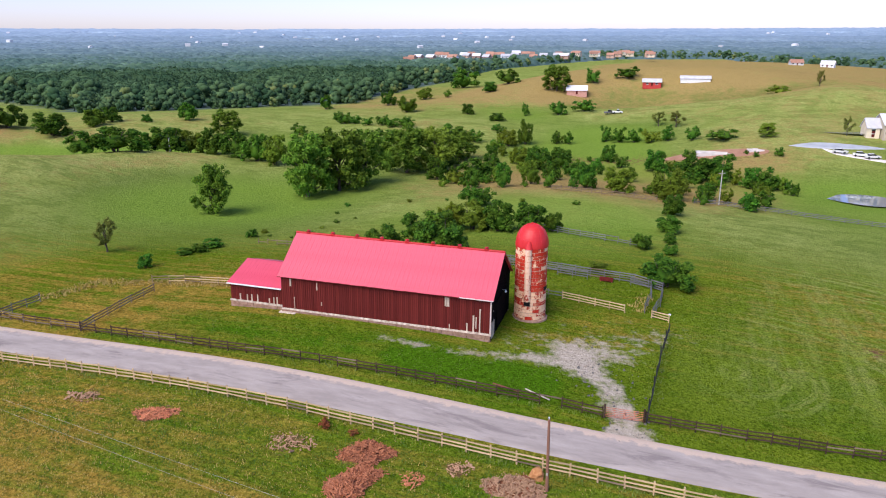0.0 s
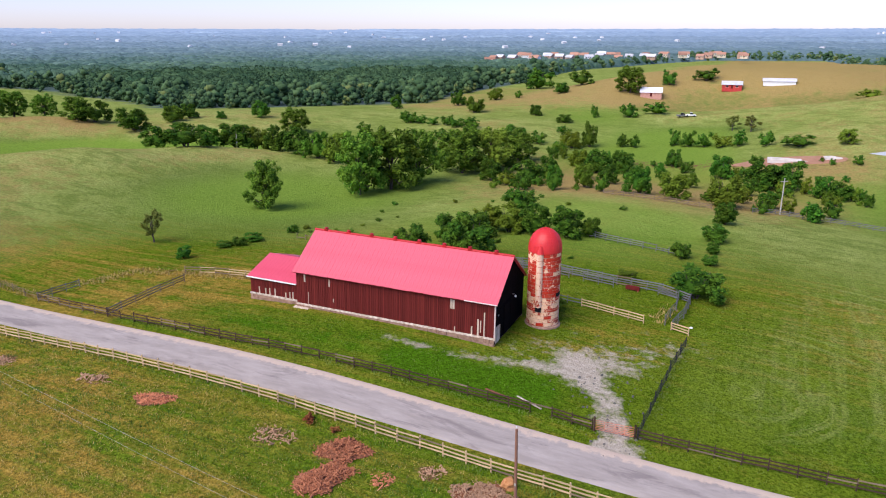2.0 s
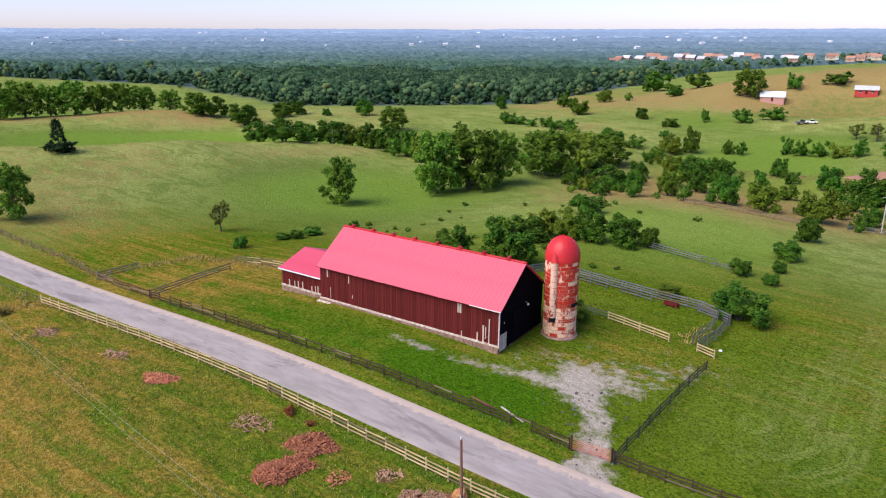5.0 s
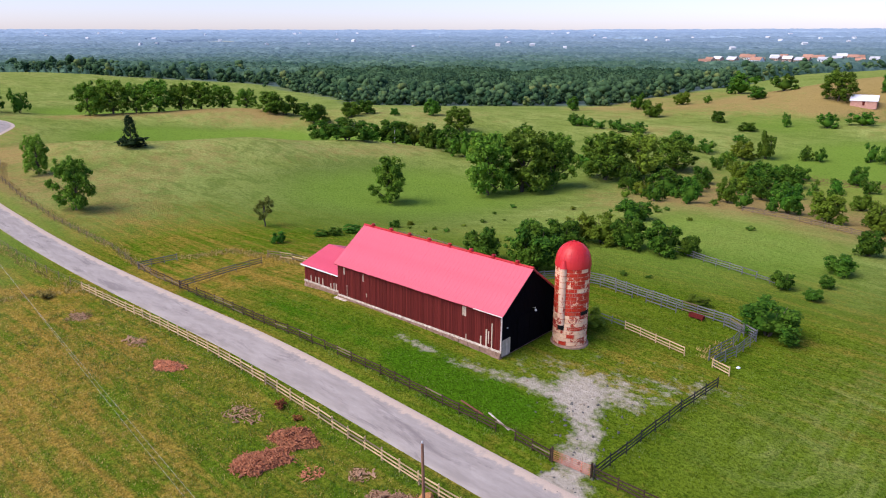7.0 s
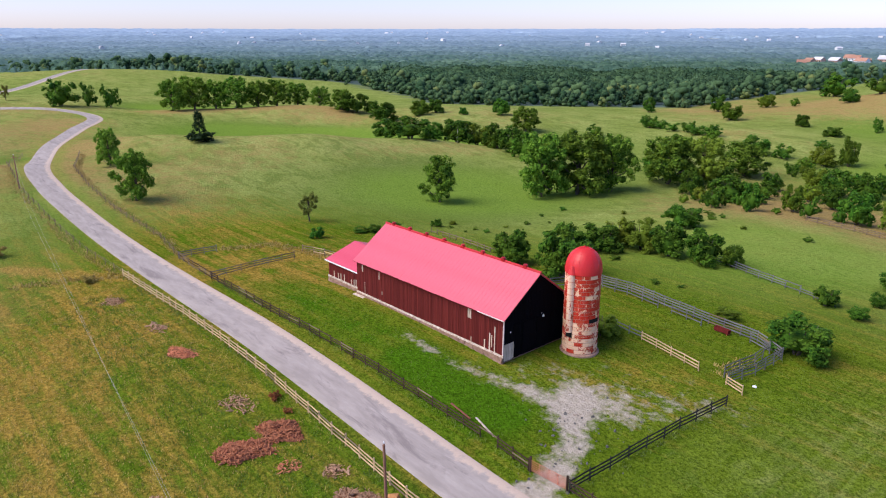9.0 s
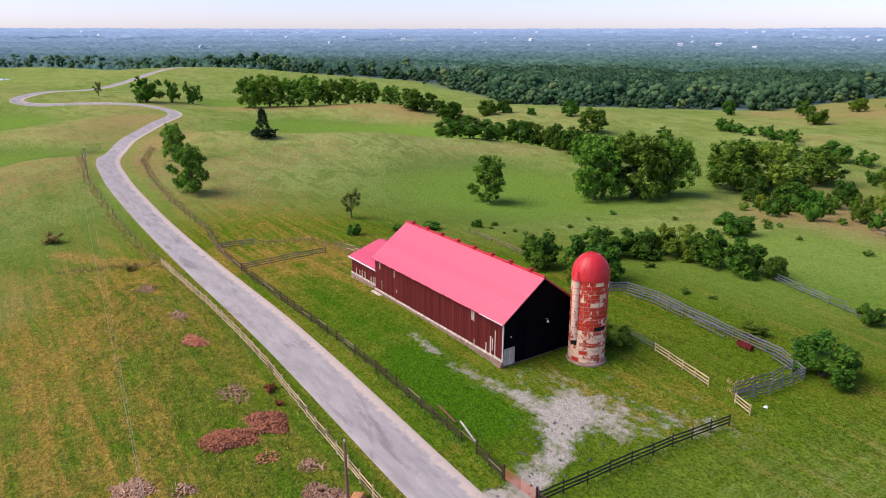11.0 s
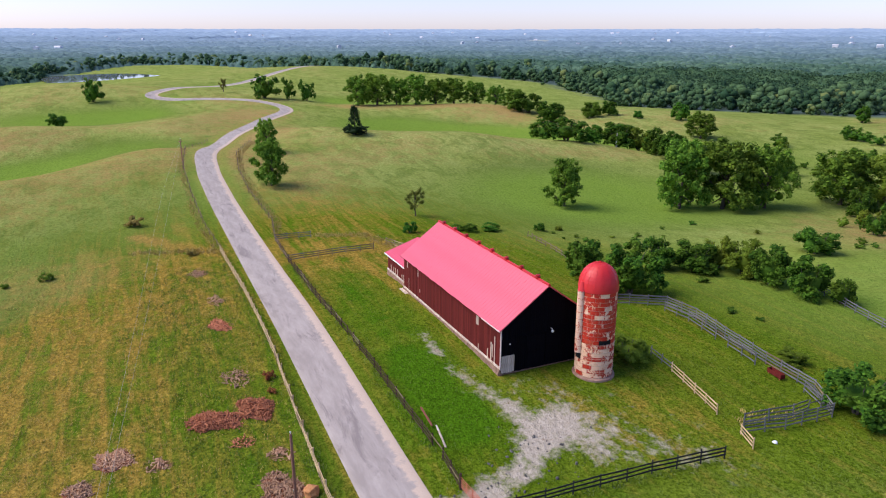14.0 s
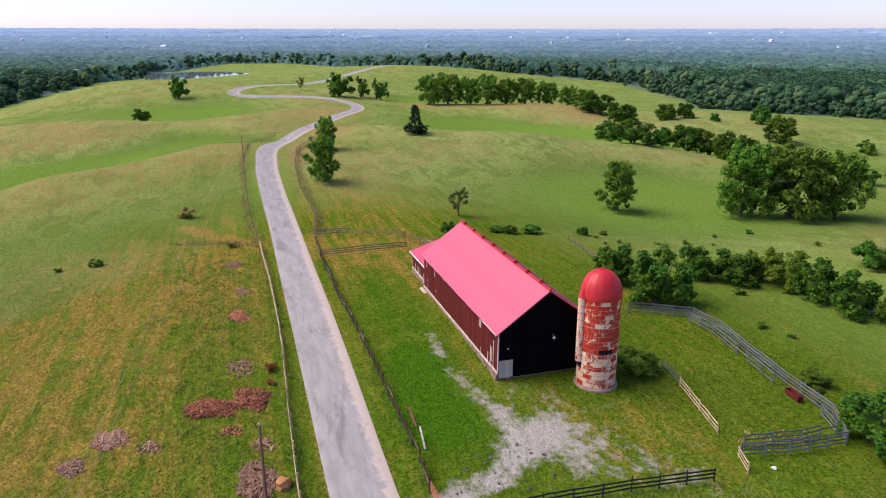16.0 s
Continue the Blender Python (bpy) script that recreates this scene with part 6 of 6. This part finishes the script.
# ---- far buildings ----
def house(name, x, y, w, d, h, roof_h, turn, wall, roof, label, category, windows=4, group="", door=True, sink=0.0):
    """A gabled building with overhanging roof, windows and a door."""
    root = thing(name, Matrix.Translation((x, y, gz(x, y) - sink)) @ pose(0, 0, 0, 0, 0, turn), label, category, group)
    bm = bmesh.new()
    box(bm, (-w / 2, -d / 2, -1.5), (w / 2, d / 2, h))
    for sx in (-w / 2, w / 2 - 0.01):
        a, b, c = bm.verts.new((sx, -d / 2, h)), bm.verts.new((sx, d / 2, h)), bm.verts.new((sx, 0, h + roof_h - 0.15))
        bm.faces.new((a, b, c))
    part("wall", bm, wall, root)
    bm = bmesh.new()
    o, t = 0.4, 0.18
    for s in (-1, 1):
        pts = [(x2, yy, zz) for x2 in (-w / 2 - o, w / 2 + o) for yy, zz in ((0, h + roof_h), (s * (d / 2 + o), h - o * roof_h / (d / 2)), (s * (d / 2 + o), h - o * roof_h / (d / 2) - t), (0, h + roof_h - t))]
        v = [bm.verts.new(p) for p in pts]
        for f in ((0, 1, 5, 4), (3, 7, 6, 2), (0, 3, 2, 1), (4, 5, 6, 7), (1, 2, 6, 5)):
            bm.faces.new([v[i] for i in f])
    part("roof", bm, roof, root)
    for i in range(windows):
        u = -w / 2 + w * (i + 0.5) / windows
        win = part("window", boxes(((u - 0.6, -d / 2 - 0.05, h * 0.35), (u + 0.6, -d / 2 + 0.02, h * 0.75)), bevel=0.02), M_GLASS, root)
        part("window_frame", boxes(((u - 0.72, -d / 2 - 0.08, h * 0.35 - 0.12), (u + 0.72, -d / 2 + 0.01, h * 0.35)), ((u - 0.72, -d / 2 - 0.08, h * 0.75), (u + 0.72, -d / 2 + 0.01, h * 0.75 + 0.12))), M_WHITE, win)
    if door:
        part("door", boxes(((-0.5, -d / 2 - 0.06, 0), (0.5, -d / 2 + 0.02, 2.1)), bevel=0.02), M_BOARD, root)
    return root


M_METAL = simple("pale_metal_roof", (0.52, 0.50, 0.53), (0.68, 0.66, 0.68), 0.6, 0.5)
M_PINKWALL = simple("faded_pink_board", (0.46, 0.22, 0.17), (0.60, 0.33, 0.26), 0.8, 0.8)
M_REDWALL = simple("bright_red_board", (0.40, 0.035, 0.03), (0.52, 0.06, 0.05), 0.8, 0.7)
M_CREAM = simple("cream_stucco", (0.56, 0.46, 0.33), (0.70, 0.60, 0.46), 0.5, 0.85)
M_BRICK = simple("salmon_brick_wall", (0.42, 0.25, 0.18), (0.58, 0.38, 0.29), 0.5, 0.85)
M_SLAB = simple("pale_concrete", (0.50, 0.45, 0.42), (0.68, 0.62, 0.58), 0.4, 0.85)
M_LANE = simple("grey_lane", (0.27, 0.28, 0.30), (0.38, 0.39, 0.41), 0.3, 0.85)
M_CLAY = simple("bare_clay", (0.36, 0.17, 0.10), (0.50, 0.27, 0.17), 0.4, 0.9)
house("tobacco_barn", -51.9, 391, 10.5, 7, 2.3, 2.2, 8, M_PINKWALL, M_METAL, "faded pink barn with pale metal roof on pasture", "barn", 0)
house("red_barn", -14.5, 409.5, 9.5, 7, 2.2, 1.5, 4, M_REDWALL, M_METAL, "bright red barn with white metal roof on ridge", "barn", 2)
house("long_shed", 7.5, 412.5, 15, 6, 1.1, 1.2, 3, M_WHITE, M_METAL, "long low white shed on the ridge", "shed", 0, door=False)
house("white_house", 90, 672, 10, 7, 2.2, 2.4, 10, M_WHITE, M_ROOFTILE, "small white farmhouse on the brown hill", "house", 3)
house("white_house", 112, 660, 10, 7, 2.6, 2.6, -20, M_WHITE, M_METAL, "small white farmhouse among hilltop trees", "house", 3)
house("cream_house", 71.5, 286, 9.0, 9, 5.0, 3.2, 12, M_CREAM, M_METAL, "large cream stucco house with pale roof", "house", 4)
house("garage_wing", 64.6, 284.6, 4.2, 5, 3.6, 2.8, 12, M_CREAM, M_METAL, "cream garage wing with rounded dormer", "house", 1)
house("brick_house", 68.5, 249.5, 9.0, 9, 4.5, 3.0, 5, M_BRICK, M_ROOFTILE, "salmon brick house beside the pond lane", "house", 3)
row = random.Random(8)
for i in range(42):
    f = (i // 3 * 3 + row.uniform(0, 2.6)) / 42
    th = radians(np.interp(f, [0, 1], [20.4, 2.0]) + row.uniform(-0.5, 0.5))
    rr = np.interp(f, [0, 0.45, 1], [985, 1120, 1250]) + row.uniform(-90, 90)
    x, y = -rr * math.sin(th), rr * math.cos(th)
    w = row.uniform(10, 14)
    house("suburban_house", x, y, w, 9, row.uniform(3.2, 4.4), row.uniform(2.6, 3.6), row.uniform(-25, 25), row.choice((M_BRICK, M_WHITE, M_CREAM, M_BRICK)), row.choice((M_ROOFTILE, M_ROOFTILE, M_METAL)),
          "suburban house with steep roof at the wood's edge", "house", 4, "row of suburban houses", sink=row.uniform(-8.5, -6.5))
for i in range(64):
    th, rr = radians(row.uniform(-12, 104)), row.uniform(1700, 3800)
    x, y = -rr * math.sin(th), rr * math.cos(th)
    w = row.uniform(7, 17)
    house("distant_building", x, y, w, row.uniform(7, 10), row.uniform(2.5, 4), 2, row.uniform(-60, 60), M_WHITE, M_METAL, "pale building among distant woods", "building", 0, "distant pale buildings", False, sink=-9.5)
for i, (th, rr) in enumerate(((101, 640), (103.5, 600), (105, 655), (99, 700))):
    th = radians(th)
    house("white_house", -25 - rr * math.sin(th), 25 + rr * math.cos(th), 12, 8, 4, 3, 20 * i, M_WHITE, M_METAL, "white house in the wooded hollow", "house", 2, sink=-3)


def apron(name, points, material, lift, label, category):
    """A paved or bare patch laid on the land."""
    line = bend(points + points[:1], 8)[:-1]
    c = line.mean(0)
    bm = bmesh.new()
    rings = []
    for f in np.linspace(1, 0.08, 7):
        rings.append([bm.verts.new((c[0] + (p[0] - c[0]) * f, c[1] + (p[1] - c[1]) * f, gz(c[0] + (p[0] - c[0]) * f, c[1] + (p[1] - c[1]) * f) + lift - (0.3 if f == 1 else 0))) for p in line])
    n = len(line)
    for r0, r1 in zip(rings, rings[1:]):
        for j in range(n):
            bm.faces.new((r0[j], r0[(j + 1) % n], r1[(j + 1) % n], r1[j]))
    bm.faces.new(rings[-1])
    tagged(part(name, bm, material, None), label, category, kind="structure")


apron("pavement", [(36, 268.4), (44, 272), (56, 272.5), (68, 271), (56, 267.2), (44, 266.4)], M_LANE, 0.2, "grey paved turning circle by the new houses", "pavement")
apron("pavement", [(46, 267), (53, 262.4), (62, 259.6), (72, 256.5), (72, 254.5), (60, 257.8), (50, 261.5)], M_SLAB, 0.15, "pale concrete drive to the houses", "pavement")
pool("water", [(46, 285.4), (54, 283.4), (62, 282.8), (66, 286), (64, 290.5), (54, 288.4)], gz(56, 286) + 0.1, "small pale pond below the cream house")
apron("soil", [(-6, 262), (6, 268), (22, 267.5), (32, 264.5), (28, 259.5), (12, 258.4), (0, 258.5)], M_CLAY, 0.15, "bare orange clay of a building plot", "soil")


def slab(x, y, w, d, h, turn, label):
    root = part("foundation_slab", boxes(((-w / 2, -d / 2, -0.8), (w / 2, d / 2, h)), ((-w / 2 + 1, -d / 2 + 0.6, h), (w / 2 - 2, -d / 2 + 0.9, h + 0.5)), bevel=0.05), M_SLAB, None)
    root.matrix_world = Matrix.Translation((x, y, gz(x, y))) @ pose(0, 0, 0, 0, 0, turn)
    tagged(root, label, "foundation")


slab(13.4, 263.6, 12.0, 5.0, 0.55, 3, "white concrete house foundation on bare clay")
slab(26.5, 264.2, 5.0, 3.5, 0.4, 8, "white concrete garage foundation on bare clay")


def vehicle(x, y, turn, material, label, pickup=False):
    root = thing("parked_truck" if pickup else "parked_car", Matrix.Translation((x, y, gz(x, y) + 0.22)) @ pose(0, 0, 0, 0, 0, turn), label, "truck" if pickup else "car")
    bm = bmesh.new()
    low = [(-2.3, 0.35), (-2.3, 0.95), (-0.9 if not pickup else 0.2, 1.0), (0.9, 1.0), (2.2, 0.85), (2.3, 0.4)]
    for prof, half in ((low, 0.9),):
        a = [bm.verts.new((x2, -half, z)) for x2, z in prof]
        b = [bm.verts.new((x2, half, z)) for x2, z in prof]
        bm.faces.new(a)
        bm.faces.new(b[::-1])
        for i in range(len(prof)):
            bm.faces.new((a[i], b[i], b[(i + 1) % len(prof)], a[(i + 1) % len(prof)]))
    part("body", bm, material, root)
    cab = [(-1.7, 0.98), (-1.3, 1.5), (0.4, 1.52), (1.1, 0.98)] if not pickup else [(-0.5, 0.98), (-0.4, 1.7), (0.6, 1.7), (1.1, 0.98)]
    bm = bmesh.new()
    a = [bm.verts.new((x2, -0.75, z)) for x2, z in cab]
    b = [bm.verts.new((x2, 0.75, z)) for x2, z in cab]
    bm.faces.new(a)
    bm.faces.new(b[::-1])
    for i in range(4):
        bm.faces.new((a[i], b[i], b[(i + 1) % 4], a[(i + 1) % 4]))
    part("cabin", bm, M_GLASS, root)
    part("cab_roof", boxes(((cab[1][0], -0.72, cab[1][1]), (cab[2][0], 0.72, cab[1][1] + 0.06))), material, root)
    for x2 in (-1.4, 1.4):
        for s in (-1, 1):
            bm = bmesh.new()
            tube(bm, [(x2, s * 0.78, 0.33), (x2, s * 0.95, 0.33)], [0.34, 0.34], 14)
            part("wheel", bm, M_TAR, root)


vehicle(-26.2, 340.4, 10, M_WHITE, "white pickup truck parked on pasture crest", True)
vehicle(-29.8, 340.2, 30, M_GREY, "grey farm truck parked on pasture crest", True)
vehicle(51.9, 262.2, -20, M_WHITE, "white car parked on concrete drive")
vehicle(57.6, 260.4, -15, M_WHITE, "white car parked on concrete drive")
vehicle(60.8, 259.2, 10, M_WHITE, "white car parked on concrete drive")


# ---- loose cover: tufts, weeds, stones ----
def scatter(name, count, test, size, material, label, seed, blades=8, span=1.0):
    """Small clumps of blades over the land as one mesh."""
    nr = np.random.RandomState(seed)
    x0, x1, y0, y1 = test[0]
    xs_, ys_ = nr.uniform(x0, x1, count), nr.uniform(y0, y1, count)
    keep = test[1](xs_, ys_) > nr.rand(count)
    xs_, ys_ = xs_[keep], ys_[keep]
    k = len(xs_)
    zs_ = ground(xs_, ys_)
    vs, fs = [], []
    for b in range(blades):
        a = nr.rand(k) * 6.283
        s = size * (0.5 + nr.rand(k))
        ox, oy = (nr.rand(k) - 0.5) * span, (nr.rand(k) - 0.5) * span
        base = np.stack([xs_ + ox, ys_ + oy, zs_ - 0.03], -1)
        wide = np.stack([np.cos(a), np.sin(a), 0 * a], -1) * (s * 0.17)[:, None]
        tip = base + np.stack([np.cos(a + 1.3) * s * 0.5, np.sin(a + 1.3) * s * 0.5, s], -1)
        vs.append(np.stack([base - wide, base + wide, tip], 1).reshape(-1, 3))
        fs.append(np.arange(b * 3 * k, (b + 1) * 3 * k).reshape(-1, 3))
    tagged(new(name, mesh_arrays(name, np.concatenate(vs), np.concatenate(fs), material)), label, "grass", kind="stuff")


def off_road(x, y):
    return (near_line(x, y, ROAD_LINE[::4]) > 3.9) & (near_line(x, y, DRIVE) > 2.4) & ~((x > -50) & (x < -19.5) & (y > 79.4) & (y < 92.6))


M_TUFT = simple("rank_green_grass", (0.12, 0.18, 0.024), (0.20, 0.25, 0.045), 0.8, 0.9, relief=0)
M_SEED = simple("seeding_grass", (0.36, 0.25, 0.07), (0.52, 0.37, 0.12), 0.8, 0.9, relief=0)
scatter("grass_tufts", 36000, ((-100, 60, 12, 130), lambda x, y: off_road(x, y) * 0.45 * np.clip((x + 100) / 30, 0, 1) * np.clip((130 - y) / 20, 0, 1)), 0.15, M_TUFT, "rank green grass tufts over the pasture", 61)
M_WEED = simple("broad_green_weed", (0.060, 0.130, 0.010), (0.120, 0.215, 0.022), 0.8, 0.9, relief=0)
scatter("verge_weeds", 7000, ((-85, 20, 40, 57), lambda x, y: off_road(x, y) * np.clip(0.9 * soft_box(x, y, -78, 4, 45, 57.2, 2.5) * (0.35 + 0.65 * np.sin(x * 0.55 + 2 * np.sin(y * 0.4)) ** 2), 0, 1)), 0.20, M_WEED, "leafy dark green weeds beside the tan fence", 65, 7, 0.9)
scatter("dry_grass_tufts", 30000, ((-105, 35, 5, 58), lambda x, y: off_road(x, y) * np.clip(dryness(x, y) * 1.3 - 0.3, 0, 1) * np.clip((x + 104) / 40, 0, 1)), 0.16, M_SEED, "straw-coloured seeding grass in the pasture", 62)
weedy = lambda x, y: np.clip(1.2 - near_line(x, y, [(-86, 76), (-84, 84), (-75.5, 86.4), (-62, 88.6), (-57, 88.8)]) / 1.8, 0, 1) + np.clip(1.1 - near_line(x, y, [(-84, 56.6), (-86, 54), (-88, 49), (-90, 44)]) / 1.6, 0, 1) + np.clip(1 - near_line(x, y, [(-86, 68.6), (-101, 70.6), (-124, 70), (-144, 70.2), (-165, 72.6), (-190, 80.6)]) / 1.3, 0, 1) + 0.8 * np.clip(1 - near_line(x, y, [(-84, 57.0), (-104, 56), (-128, 55.8), (-150, 56), (-176, 58.6)]) / 1.2, 0, 1) + np.clip(1 - near_line(x, y, [(-2.2, 105), (-3, 99.5)]) / 1.6, 0, 1)
scatter("dry_weeds", 75000, ((-192, 2, 42, 108), weedy), 0.32, M_STRAW, "tall straw-yellow weeds along the fences", 63, 4, 0.7)
scatter("fence_line_grass", 26000, ((-90, 60, 55, 100), lambda x, y: np.clip(1 - near_line(x, y, [(-83, 57.5), (-36, 58.2), (6, 57.3), (60, 59)]) / 0.7, 0, 1) + np.clip(1 - near_line(x, y, [(-71, 67.3), (-30, 68), (-5, 68.5)]) / 0.6, 0, 1) + np.clip(1 - near_line(x, y, [(-0.3, 69), (1.4, 93)]) / 0.6, 0, 1)), 0.26, M_TUFT, "uncut grass under the fence rails", 64)


def pebbles():
    nr = np.random.RandomState(9)
    bm = bmesh.new()
    for _ in range(90):
        t = nr.rand()
        p = bend(DRIVE, 8)[int(t * 30)] + nr.normal(size=2) * (1.0 + 2.6 * t)
        r = 0.06 + 0.14 * nr.rand() ** 2
        m = Matrix.Translation((p[0], p[1], gz(*p) + r * 0.3)) @ pose(0, 0, 0, *nr.uniform(0, 360, 3)) @ Matrix.Diagonal((r * 1.4, r, r * 0.7, 1))
        bmesh.ops.create_icosphere(bm, subdivisions=1, radius=1.0, matrix=m)
    tagged(part("clods", bm, M_STONES, None), "dark clods and stones scattered on the gravel", "stones", kind="stuff")


pebbles()
lay_boards()
lay_sheets()
